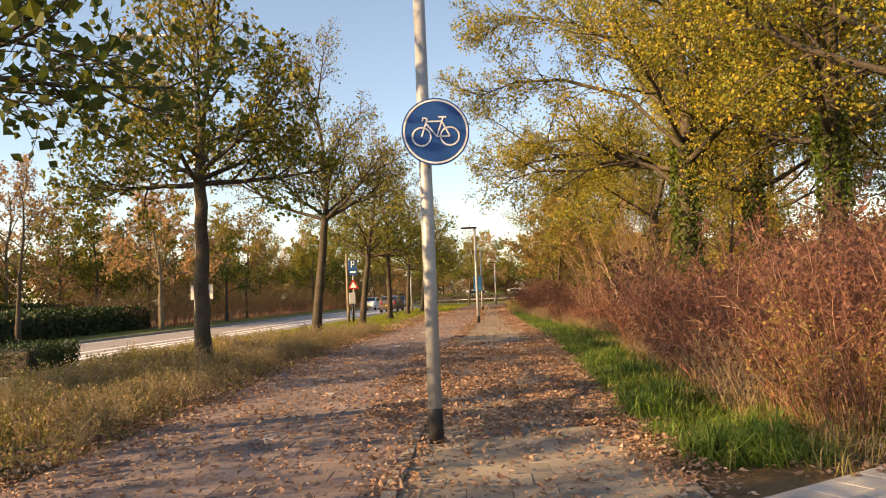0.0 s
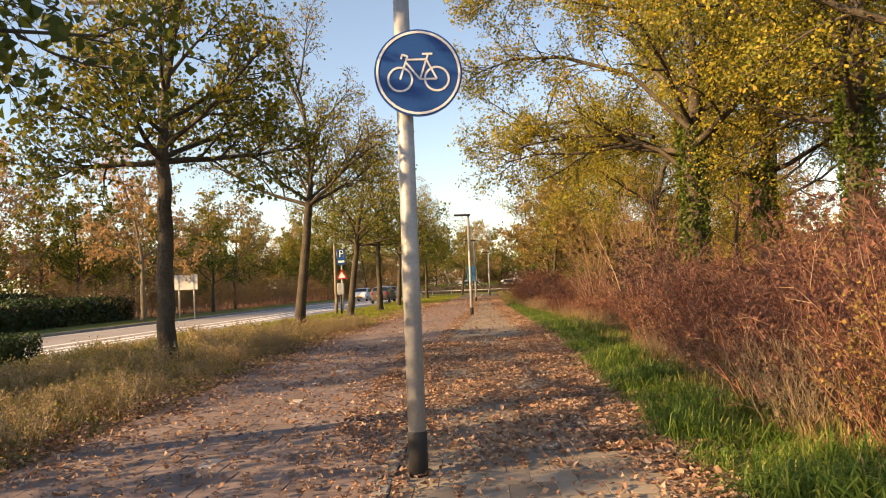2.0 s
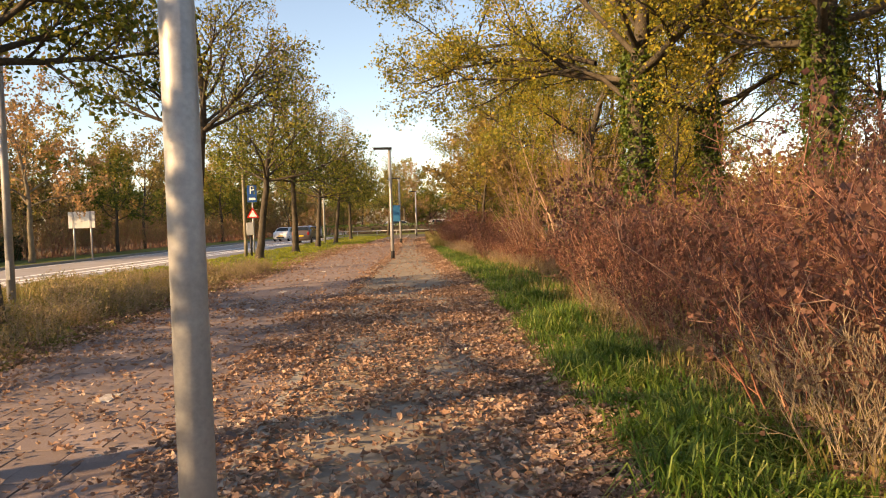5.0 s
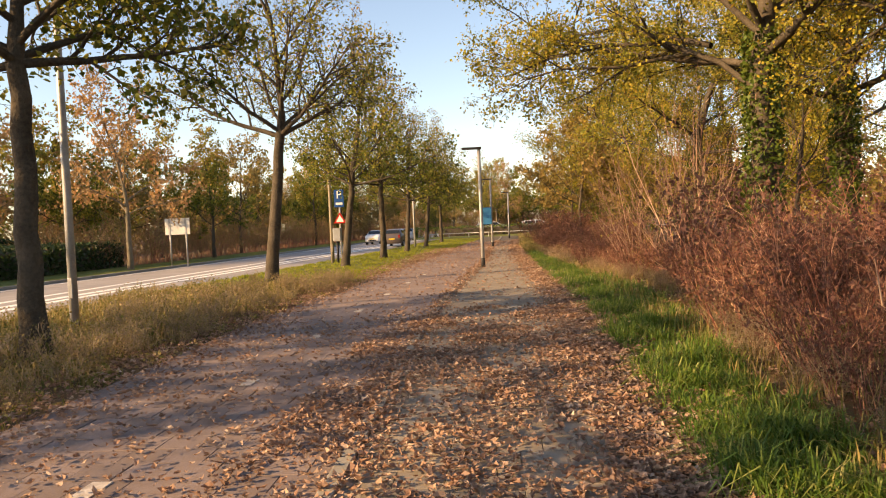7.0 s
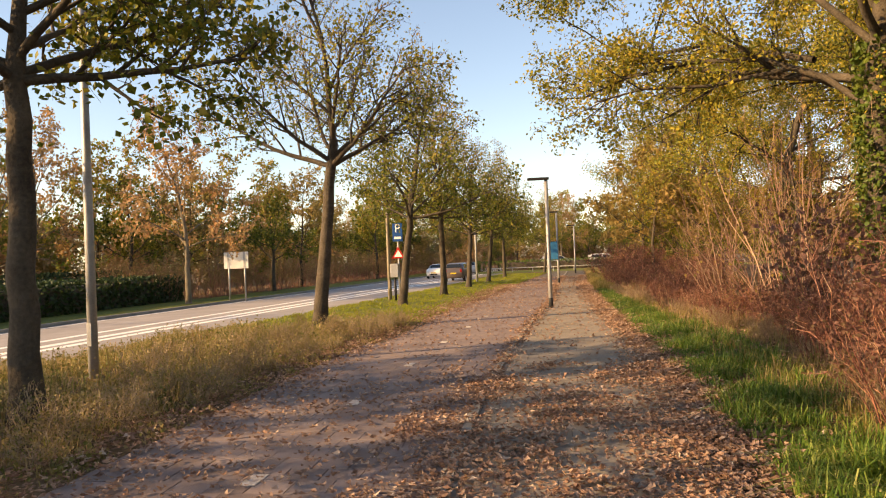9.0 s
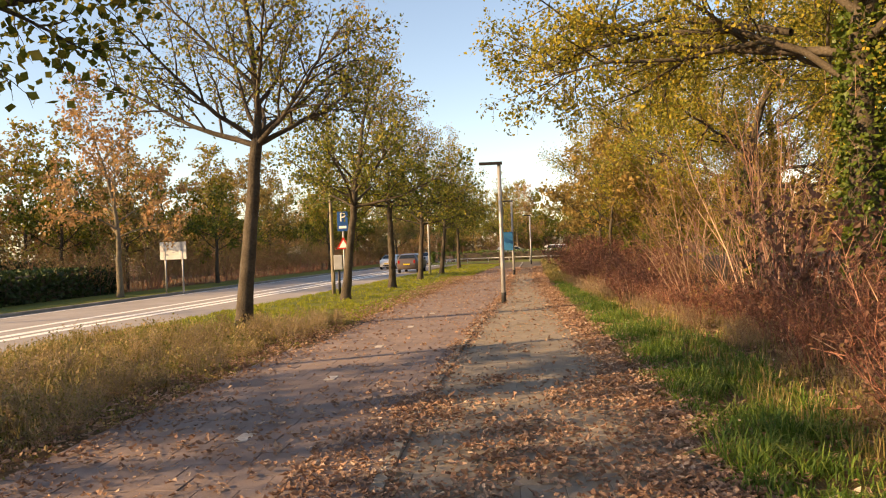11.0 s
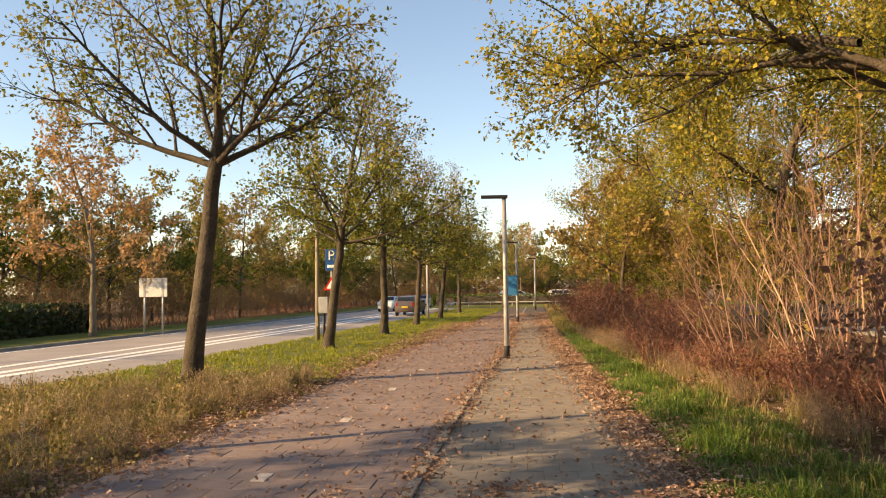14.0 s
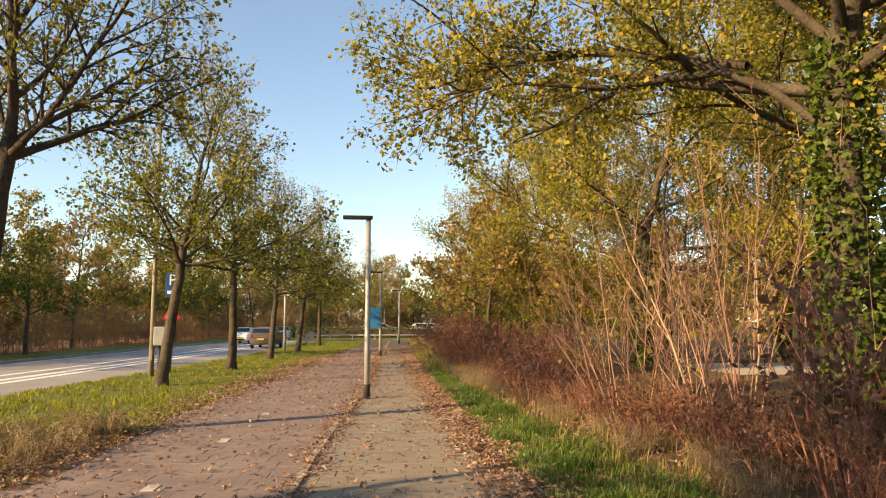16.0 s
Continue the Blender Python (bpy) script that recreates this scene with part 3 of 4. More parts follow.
# the long limb that reaches over the path
s = Sticks(77)
REACH = [(10, 7, 0.05, 0.0, 12, 0.3, 0.7, 0), (5, 4, 0.2, 0.01, 5, 0.5, 0.7, 6), (4, 3, 0.25, -0.02, 4, 0.5, 0.7, 16), (3, 3, 0.3, -0.05, 0, 0, 0, 26)]
for line, r0 in ((((0, 0, 4.2), (-0.8, 0.5, 5.1), (-1.9, 1.0, 5.7), (-3.3, 1.3, 5.8), (-4.7, 1.5, 5.6), (-5.7, 1.5, 5.2)), 0.088), (((-1.4, 0.8, 5.4), (-3.0, 1.1, 5.2), (-4.4, 1.2, 5.25), (-5.5, 1.1, 5.0)), 0.058), (((0, 0, 5.0), (1.2, -0.6, 6.2), (2.8, -1.0, 7.0)), 0.12), (((0, 0, 5.6), (-1.4, 1.0, 7.6), (-3.4, 1.8, 8.5), (-5.0, 2.2, 8.6), (-6.3, 2.4, 8.2)), 0.09), (((0, 0, 6.4), (-1.4, -0.4, 8.7), (-3.2, 0.5, 10.0), (-4.8, 1.0, 10.5), (-6.0, 1.4, 10.2)), 0.08), (((-0.8, 1.0, 5.6), (-2.4, 3.6, 6.8), (-4.0, 6.2, 7.2), (-5.0, 8.5, 7.0)), 0.08)):
    line = [Vector(q) for q in line]
    s.tube(line, [r0 * (1 - 0.75 * k / (len(line) - 1)) for k in range(len(line))], 7)
    count = (6 if line[-1].z > 8 else 3) * len(line)
    for k in range(count):
        t = (0.3 + 0.7 * (k + 0.5) / count) * (len(line) - 1)
        i = min(int(t), len(line) - 2)
        q = line[i].lerp(line[i + 1], t - i)
        way = (line[i + 1] - line[i]).normalized()
        s.limb(q, (way + s.any_dir() * 0.8 + Vector((0, 0, 0.1))).normalized(), s.r.uniform(0.9, 1.9), 0.02, 1, REACH)
reach = child("long_limb", s.bark("long_limb", M_BARK), oak_a, "long thin limb reaching over the path")
reach_leaves = child("limb_leaves", s.leaves("limb_leaves", LEAF_OAK, 0.082, 0.95, 0.09), oak_a)
for ob in (reach, reach_leaves):
    ob.matrix_basis = pose(0, 0, 0, 0, 0, -150)

bare = tree("bare_tree", 81, 8.5, 2.2, 0.13, 0.8, BARE, LEAF_OCHRE, 0.08, 0.5, "small bare tree with fine grey branches", mains=7, rise=(0.4, 1.2))
bare.matrix_basis = at(12.2, 32.8, 10, 0.9)
copy_thing(bare, at(15, 25.1, 70, 1.0))
copy_thing(bare, at(9.6, 34.1, 170, 0.9))
copy_thing(bare, at(-30, 43.1, 170, 1.3))
copy_thing(bare, at(-19.0, 34.1, 20, 1.15))

FARG = "trees beyond the road"
far_o = tree("autumn_tree", 91, 11, 3.2, 0.17, 0.9, LIGHT, LEAF_ORANGE, 0.18, 0.7, "autumn tree with rust-orange leaves beyond the road", M_BARK_PALE, mains=11, group=FARG)
far_o.matrix_basis = at(-18.0, 47.6, 0)
# unseen copies left of the view, added to throw crown shade across the paths
for k, (q, z) in enumerate(((-22.5, 6.8), (-23, 10.8), (-22, -4.0))):
    copy_thing(far_o, at(q, z, 67 * k, 1.15 - 0.06 * k))
far_y = tree("autumn_tree", 97, 10, 2.4, 0.14, 0.9, LIGHT, LEAF_OCHRE, 0.19, 0.8, "autumn tree with dull ochre leaves beyond the road", mains=11, group=FARG)
far_y.matrix_basis = at(-24, 60.2, 0)
far_g = tree("green_tree", 99, 9, 2.4, 0.15, 0.9, LIGHT, LEAF_STREET, 0.19, 0.9, "tree with olive green leaves in the distance", mains=11, group=FARG)
far_g.matrix_basis = at(-18.3, 62.0, 0)
r = random.Random(5)
for k in range(26):
    y = 46 + 3.6 * k + r.uniform(-1, 1)
    x = float(far_edge(y)) - r.uniform(5, 16) - (4 if y < 60 else 0)
    src = r.choice((far_y, far_g, far_y, far_g, far_o))
    copy_thing(src, at(x, y, r.uniform(0, 360), r.uniform(0.85, 1.2)))
for k in range(18):
    src = r.choice((far_o, far_y, far_g, far_g))
    copy_thing(src, at(-20 + 3.4 * k + r.uniform(-1, 1), 112 + r.uniform(-4, 8), r.uniform(0, 360), r.uniform(0.8, 1.15)))
for q, z, w in ((8.8, 41, 0.42), (10.2, 39, 0.4), (9.6, 44.5, 0.5), (12.5, 41, 0.55), (9.0, 49, 0.5), (11.5, 52, 0.6), (13.5, 46, 0.6), (10.5, 63, 0.6), (16.5, 39.5, 0.6)):
    copy_thing(r.choice((far_g, far_g, far_y)), at(q, z, 60 * q, w))
for q, z, w in ((7.3, 49, 0.85), (8.0, 57, 0.9)):
    copy_thing(far_y, at(q, z, 60 * q, w))
for k in range(7):
    copy_thing(r.choice((far_g, far_y, far_y)), at(7.5 + r.uniform(0, 5) + 0.6 * k, 64 + 5 * k, r.uniform(0, 360), r.uniform(0.55, 0.9)))
for k in range(6):
    copy_thing(r.choice((far_o, far_y, far_g)), at(24 + r.uniform(0, 10), 14 + 9 * k, r.uniform(0, 360), r.uniform(0.8, 1.1)))


for k in range(12):
    copy_thing(r.choice((far_o, far_y, far_g)), at(-9 + 2.9 * k + r.uniform(-1, 1), 99 + r.uniform(-2.5, 5), r.uniform(0, 360), r.uniform(0.55, 0.85)))


def shrub(name, seed, stems, height, radius, leaf_keep, twig, leaf, label, thick=0.012, leaf_size=0.058):
    top = tagged(new(name), label, "shrub", "shrubs beside the footpath")
    s = Sticks(seed)
    r = s.r
    plan = [(3, 3, 0.14, 0.03, 5, 0.42, 0.5, 2), (2, 3, 0.2, 0.03, 3, 0.55, 0.55, 7), (1, 3, 0.2, 0.0, 0, 0, 0, 16)]
    for _ in range(stems):
        a, q = r.uniform(0, 6.28), radius * math.sqrt(r.random())
        lean = q / radius * 0.5
        d = Vector((math.cos(a) * lean + r.gauss(0, 0.12), math.sin(a) * lean + r.gauss(0, 0.12), 1)).normalized()
        s.limb(Vector((math.cos(a) * q, math.sin(a) * q, -0.03)), d, height * r.uniform(0.55, 1.1), thick * r.uniform(0.65, 1.35), 0, plan)
    tagged(child("twigwork", s.bark("twigwork", twig), top), kind="stuff")
    tagged(child("foliage", s.leaves("foliage", leaf, leaf_size if height < 3 else 0.1, leaf_keep, 0.04), top), kind="stuff")
    return top


RED = [shrub("red_shrub", 200 + i, 40, h, 0.95, 0.75, M_TWIG, LEAF_SHRUB, "dense red-brown shrub of thin upright twigs") for i, h in enumerate((1.9, 2.3, 2.7))]
COARSE = [shrub("red_shrub", 240 + i, 24, h, 0.95, 0.5, M_TWIG, LEAF_SHRUB, "dense red-brown shrub of thin upright twigs", 0.02, 0.11) for i, h in enumerate((1.9, 2.4))]
DRY = shrub("dry_shrub", 210, 55, 1.5, 0.7, 0.15, M_STRAW, LEAF_SHRUB, "dry straw-coloured stems at the shrub's foot", 0.006)
GREENISH = shrub("olive_shrub", 215, 40, 2.4, 0.9, 0.8, M_TWIG, LEAF_OCHRE, "shrub with sparse olive and yellow leaves")
used = set()


def plant(src, x, y, turn, size):
    if src.name in used:
        copy_thing(src, at(x, y, turn, size))
    else:
        used.add(src.name)
        src.matrix_basis = at(x, y, turn, size)


r = random.Random(9)
tan = shrub("tan_bush", 231, 20, 4.2, 0.7, 0.05, M_TANTWIG, LEAF_OCHRE, "tall open bush of pale bare stems", 0.015)
tan.matrix_basis = at(6.2, 24.9, 0)
for q, z, w in ((5.6, 27.0, 0.8), (7.6, 29.5, 0.9)):
    copy_thing(tan, at(q, z, 80 * q, w))
for q, z, w in ((3.7, 7.9, 0.5), (4.4, 8.5, 0.6), (5.2, 8.2, 0.6), (4.0, 10.2, 0.5)):
    plant(GREENISH, q, z, 40 * q, w)
for q, z, w in ((3.3, 9.0, 0.55), (4.4, 9.3, 0.6)):
    plant(DRY, q, z, 70 * q, w)
y = 8.6
while y < 64:
    x = float(on(SHRUB, y))
    tall = np.interp(y, [8, 14, 22, 30, 36, 60], [0.8, 1.0, 0.8, 0.6, 0.65, 0.8])
    kinds = RED if y < 20 else COARSE
    plant(r.choice(kinds * 3 + [GREENISH]), x + 0.8 + r.uniform(-0.25, 0.45), y + r.uniform(-0.3, 0.3), r.uniform(0, 360), tall * r.uniform(0.6, 1.08))
    plant(r.choice(kinds * 2 + [GREENISH]), x + (1.5 if 18 < y < 34 else 2.1) + r.uniform(-0.3, 0.4), y + 0.6, r.uniform(0, 360), tall * r.uniform(0.8, 1.3) * (0.8 if 18 < y < 34 else 1.0))
    if y < 40:
        plant(DRY, x + 0.4 + r.uniform(-0.2, 0.2), y + 0.5, r.uniform(0, 360), r.uniform(0.3, 0.6))
    if not 17 < y < 36:
        plant(r.choice((RED[2], GREENISH)), x + 3.7 + r.uniform(-0.3, 0.5), y, r.uniform(0, 360), tall * r.uniform(1.0, 1.3))
    y += 1.4 if y < 38 else 2.4


def hedge(name, x, y, length, width, height, turn, label, seed, leaf=None, size=0.12, density=260):
    """A clipped hedge: woody core and a skin of leaves."""
    top = tagged(new(name), label, "hedge")
    top.matrix_basis = at(x, y, turn)
    core = bmesh.new()
    add_box(core, -width * 0.4, width * 0.4, -length * 0.485, length * 0.485, 0, height * 0.88, 0.1)
    part("core", core, M_BARK, top)
    g = np.random.default_rng(seed)
    n = int(density * (2 * length * height + length * width + 2 * width * height))
    u = g.uniform(-1, 1, (n, 3))
    k = g.integers(0, 5, n)
    u[k < 3, 0] = np.where(g.random((k < 3).sum()) < 0.5, -1, 1)
    u[k == 3, 2] = 1
    u[k == 4, 1] = np.where(g.random((k == 4).sum()) < 0.5, -1, 1)
    p = u * np.array([width / 2, length / 2, height / 2]) + np.array([0, 0, height / 2])
    child("foliage", leaf_mesh("foliage", p, leaf or LEAF_HEDGE, size, seed, 0.07), top)
    return top


hedge("evergreen_hedge", -22.6, 39.2, 27, 3.0, 1.6, -1, "dark evergreen hedge beyond the road", 301, None, 0.2, 70)
hedge("clipped_hedge", -27.5, 40, 34, 1.4, 2.0, 2, "tall clipped dark hedge behind the first", 302, None, 0.2, 60)
hedge("low_hedge", -12.2, 21.8, 1.8, 3.4, 0.75, 0, "low rounded clipped green hedge", 303, None, 0.07, 500)
hedge("end_hedge", 8, 91, 1.6, 26, 1.0, 0, "low green hedge where the path ends", 304, LEAF_IVY, 0.2, 60)
thicket = shrub("thicket", 220, 26, 3.8, 2.2, 0.7, M_TWIG, LEAF_THICKET, "ochre-brown thicket beyond the road", 0.02)
thicket["group"] = "thicket beyond the road"
r = random.Random(19)
for k in range(26):
    y = 50 + 2.8 * k
    plant(thicket, -10 + 1.35 * k, 104 + r.uniform(-2, 2), r.uniform(0, 360), r.uniform(0.7, 1.2))
    plant(thicket, float(far_edge(y)) - 4.9 - r.uniform(0, 0.7), y + 1.2, r.uniform(0, 360), r.uniform(0.4, 0.65))
    plant(thicket, float(far_edge(y)) - 5.5 - r.uniform(0, 2.5) - (k % 2) * 3, y, r.uniform(0, 360), r.uniform(0.7, 1.15))


# woods that close the distance
g = np.random.default_rng(88)
for name, mat, x0, y0, x1, y1, n, seed in (("far_woods", LEAF_OCHRE, -60, 40, -34, 130, 26, 1), ("far_woods", LEAF_STREET, -40, 128, 60, 138, 24, 2), ("far_woods", LEAF_OCHRE, 34, 10, 40, 120, 24, 3), ("far_woods", LEAF_ORANGE, -52, 52, -30, 120, 9, 4), ("far_woods", LEAF_OCHRE, -60, -30, 40, -38, 18, 5)):
    pts = []
    for k in range(n):
        u = (k + g.random()) / n
        c = np.array([x0 + (x1 - x0) * u + g.normal(0, 2), y0 + (y1 - y0) * u + g.normal(0, 2), g.uniform(2.5, 4.5)])
        q = g.normal(0, 1, (1300, 3))
        q /= np.linalg.norm(q, axis=1)[:, None]
        q *= (g.random((1300, 1)) ** 0.4) * (0.75 + 0.3 * np.sin(3 * q[:, :1] + k) * np.cos(4 * q[:, 1:2]))
        pts.append(c + q * np.array([4.2, 4.2, g.uniform(4.0, 6.0)]))
    p = np.concatenate(pts)
    p[:, 2] = np.abs(p[:, 2])
    tagged(new(name, leaf_mesh(name, p, mat, 0.45, seed, 0.2)), "autumn woods closing the distance", "woods", kind="stuff")


def scatter(n, y0, y1, a, b, seed, bias=1.0):
    """Tufted places between two lines."""
    g = np.random.default_rng(seed)
    tufts = n // 12
    ty = g.uniform(0, 1, tufts) ** bias * (y1 - y0) + y0
    tu = g.random(tufts)
    i = g.integers(0, tufts, n)
    y = ty[i] + g.normal(0, 0.06, n)
    x = a(y) + (b(y) - a(y)) * tu[i] + g.normal(0, 0.06, n)
    return x, y, g


x, y, g = scatter(44000, 7.0, 40, lambda q: on(RIGHT, q) + 0.24, lambda q: on(SHRUB, q) - 0.05, 41, 1.2)
h = g.uniform(0.08, 0.42, len(x)) * (0.6 + 0.45 * np.sin(2.3 * y + 3 * x) * np.sin(5.1 * y)) * np.interp(y, [6, 20, 40], [1.15, 0.85, 0.7])
tagged(new("long_grass", blade_mesh("long_grass", x, y, np.full(len(x), -0.035), h, GRASS, 42, 0.0055, 1.9)), "long green grass beside the footpath", "grass", kind="stuff")
x, y, g = scatter(14000, 40, 78, lambda q: on(RIGHT, q) + 0.25, lambda q: on(SHRUB, q) + 0.3, 43)
tagged(new("long_grass", blade_mesh("long_grass", x, y, np.full(len(x), -0.035), g.uniform(0.15, 0.4, len(x)), GRASS_DRY, 44, 0.012, 0.8)), "pale dry grass at the footpath's edge", "grass", kind="stuff")
x, y, g = scatter(46000, 2.5, 27.5, lambda q: near_edge(q) + 0.4, lambda q: on(LEFT, q) - 0.12, 45, 1.1)
edge = np.clip((on(LEFT, y) - x) / 1.2, 0.25, 1)
h = g.uniform(0.08, 0.42, len(x)) * edge * (0.75 + 0.45 * np.sin(1.7 * y + 0.9 * x) * np.sin(2.6 * x - 0.8 * y))
tagged(new("verge_weeds", blade_mesh("verge_weeds", x, y, ground_z(x, y) - 0.035, h, GRASS_DRY, 46, 0.006, 1.2)), "dry brownish weeds in the verge", "grass", kind="stuff")
k = g.random(len(x)) < 0.8
places = np.stack([x, y, ground_z(x, y) - 0.03 + h * g.uniform(0.4, 1.0, len(x))], 1)[k]
tagged(new("verge_leaves", leaf_mesh("verge_leaves", places, GRASS_DRY, 0.046, 47, 0.035)), "small withered leaves on the verge weeds", "weeds", kind="stuff")
x, y, g = scatter(34000, 26.5, 75, lambda q: near_edge(q) + 0.2, lambda q: on(LEFT, q) - 0.08, 48, 1.4)
tagged(new("mown_grass", blade_mesh("mown_grass", x, y, ground_z(x, y) - 0.015, g.uniform(0.04, 0.11, len(x)), LAWN_BLADE, 49, 0.008, 0.9)), "short mown grass with fallen leaves", "grass", kind="stuff")
x, y, g = scatter(14000, 6.6, 42, lambda q: on(RIGHT, q) + 1.0, lambda q: on(SHRUB, q) + 1.6, 51, 1.2)
tagged(new("dry_grass", blade_mesh("dry_grass", x, y, np.full(len(x), -0.035), g.uniform(0.08, 0.32, len(x)), GRASS_DRY, 52, 0.005, 1.3)), "dry grass at the foot of the shrubs", "grass", kind="stuff")
q = np.stack([x + g.normal(0, 0.4, len(x)), y, np.full(len(x), -0.01)], 1)[:9000]
tagged(new("shrub_litter", litter_mesh("shrub_litter", q, LEAF_FALLEN, 0.06, 53)), "dead leaves under the shrubs", "leaves", kind="stuff")
# leaf litter
g = np.random.default_rng(61)


def strewn(n, y0, y1, bias, place):
    """Leaves between y0 and y1, thicker towards y0, thrown across the path by place(y)."""
    y = y0 + (y1 - y0) * g.random(n) ** bias
    return np.stack([place(y), y, 0.018 + g.uniform(-0.012, 0.012, n)], 1)


drift = strewn(17000, 8.2, 20.0, 0.9, lambda y: on(KERB, y) - 0.7 + (on(RIGHT, y) - on(KERB, y) + 1.0) * g.random(len(y)))
lump = np.sin(2.1 * drift[:, 1] + 3.0 * drift[:, 0]) + np.sin(4.3 * drift[:, 0] - 1.7 * drift[:, 1]) + np.interp(drift[:, 1], [8, 9.5, 15, 20], [-0.6, 0.9, 0.7, -1.0])
drift = drift[g.random(len(drift)) < 1 / (1 + np.exp(-2.2 * lump))]
p = np.concatenate([drift,
                    strewn(1200, 6.0, 9.0, 0.6, lambda y: on(RIGHT, y) + g.normal(0.08, 0.16, len(y))),
                    strewn(24000, 8.6, 62, 1.5, lambda y: on(RIGHT, y) + g.normal(0.04, 0.25, len(y))),
                    strewn(5000, 3.5, 62, 1.2, lambda y: on(KERB, y) + g.normal(0.0, 0.11, len(y))),
                    strewn(12000, 3.0, 50, 1.4, lambda y: on(LEFT, y) + g.normal(-0.32, 0.38, len(y))),
                    strewn(5200, 6.0, 19, 0.9, lambda y: on(LEFT, y) + (on(RIGHT, y) - on(LEFT, y)) * g.random(len(y))),
                    strewn(7000, 3.0, 60, 1.1, lambda y: on(LEFT, y) + (on(RIGHT, y) - on(LEFT, y)) * g.random(len(y)))])
tagged(new("fallen_leaves", litter_mesh("fallen_leaves", p, LEAF_FALLEN, 0.052, 62)), "brown and orange fallen leaves strewn over the paths", "leaves", kind="stuff")

# leafy weed clumps with dry stalks in the verge
weed = shrub("verge_weed", 251, 16, 0.55, 0.3, 0.9, M_STRAW, GRASS_DRY, "knee-high withered weed clump in the verge", 0.0032, 0.034)
weed["category"], weed["group"] = "weed", "weeds in the verge"
r = random.Random(33)
for k in range(130):
    y = 5.5 + 21.5 * (k + r.random()) / 130
    x = float(on(LEFT, y)) - 0.45 - 3.0 * r.random() ** 1.3
    plant(weed, x, y, r.uniform(0, 360), r.uniform(0.55, 1.15))

# ---- lamps, signs, cars ----
def round_pole(name, height, r0, r1, parent, mat, label=""):
    return part(name, add_tube(bmesh.new(), [(0, 0, -0.1), (0, 0, height * 0.3), (0, 0, height)], [r0, r0 * 0.7 + r1 * 0.3, r1], 20), mat, parent, label, True)


def path_lamp(height):
    top = tagged(new("street_lamp"), "slim galvanised path lamp with a flat dark head", "street lamp", "path lamps")
    round_pole("pole", height, 0.063, 0.05, top, M_STEEL)
    part("sleeve", add_tube(bmesh.new(), [(0, 0, -0.05), (0, 0, 0.29), (0, 0, 0.3)], [0.0665, 0.0665, 0.0645], 20), M_DARKPAINT, top, "dark bitumen base sleeve", True)
    part("head", add_box(bmesh.new(), -0.55, 0.09, -0.1, 0.1, height - 0.02, height + 0.05, 0.015), M_BLACK, top, "flat dark lamp head")
    return top


lamp = path_lamp(3.85)
lamp.matrix_basis = at(1.38, 31.23, 0, 1, 0.03)
copy_thing(lamp, at(2.3, 49.0, 0, 1, 0.03))
copy_thing(lamp, at(4.4, 69.2, 0, 1, 0.03))
sign_lamp = path_lamp(5.0)
sign_lamp["label"] = "galvanised lamp post with dark base beside the footpath"
sign_lamp.matrix_basis = at(0.165, 8.14, 0, 1, 0.03)


def road_lamp(x, y, mat, label, height=8.0):
    top = tagged(new("road_lamp"), label, "street lamp", "road lamps")
    round_pole("pole", height, 0.078, 0.045, top, mat)
    part("door", add_box(bmesh.new(), -0.04, 0.04, -0.092, -0.07, 0.5, 0.85, 0.008), mat, top)
    part("arm", add_tube(bmesh.new(), [(0, 0, height - 0.05), (-0.4, 0, height + 0.1), (-1.3, 0, height + 0.16)], [0.04, 0.035, 0.03], 10), mat, top, "", True)
    part("head", add_box(bmesh.new(), -1.9, -1.25, -0.12, 0.12, height + 0.1, height + 0.22, 0.04), M_STEEL, top)
    top.matrix_basis = at(x, y)


road_lamp(-5.92, 19.75, M_STEEL, "tall galvanised road lamp mast in the verge")
road_lamp(-4.85, 38.2, M_POSTWOOD, "tall weathered yellowish lamp mast in the verge")
road_lamp(-2.7, 57, M_STEEL, "tall galvanised road lamp mast farther on")


def disc(bm, radius, y, depth, cx=0.0, cz=0.0, n=48):
    a = [bm.verts.new((cx + radius * math.cos(2 * math.pi * k / n), y, cz + radius * math.sin(2 * math.pi * k / n))) for k in range(n)]
    b = [bm.verts.new((v.co.x, y + depth, v.co.z)) for v in a]
    bm.faces.new(a)
    bm.faces.new(b[::-1])
    for k in range(n):
        bm.faces.new((a[k], b[k], b[(k + 1) % n], a[(k + 1) % n]))
    return bm


def ring(bm, r0, r1, y, depth, cx=0.0, cz=0.0, n=40):
    loops = [[bm.verts.new((cx + rr * math.cos(2 * math.pi * k / n), yy, cz + rr * math.sin(2 * math.pi * k / n))) for k in range(n)] for rr, yy in ((r0, y), (r1, y), (r1, y + depth), (r0, y + depth))]
    for i in range(4):
        a, b = loops[i], loops[(i + 1) % 4]
        for k in range(n):
            bm.faces.new((a[k], a[(k + 1) % n], b[(k + 1) % n], b[k]))
    return bm


def bar(bm, x0, z0, x1, z1, w, y, depth):
    d = Vector((x1 - x0, 0, z1 - z0)).normalized()
    s = Vector((-d.z, 0, d.x)) * w / 2
    q = [Vector((x0, y, z0)) + s, Vector((x1, y, z1)) + s, Vector((x1, y, z1)) - s, Vector((x0, y, z0)) - s]
    a = [bm.verts.new(p) for p in q]
    b = [bm.verts.new(p + Vector((0, depth, 0))) for p in q]
    bm.faces.new(a)
    bm.faces.new(b[::-1])
    for k in range(4):
        bm.faces.new((a[k], b[k], b[(k + 1) % 4], a[(k + 1) % 4]))


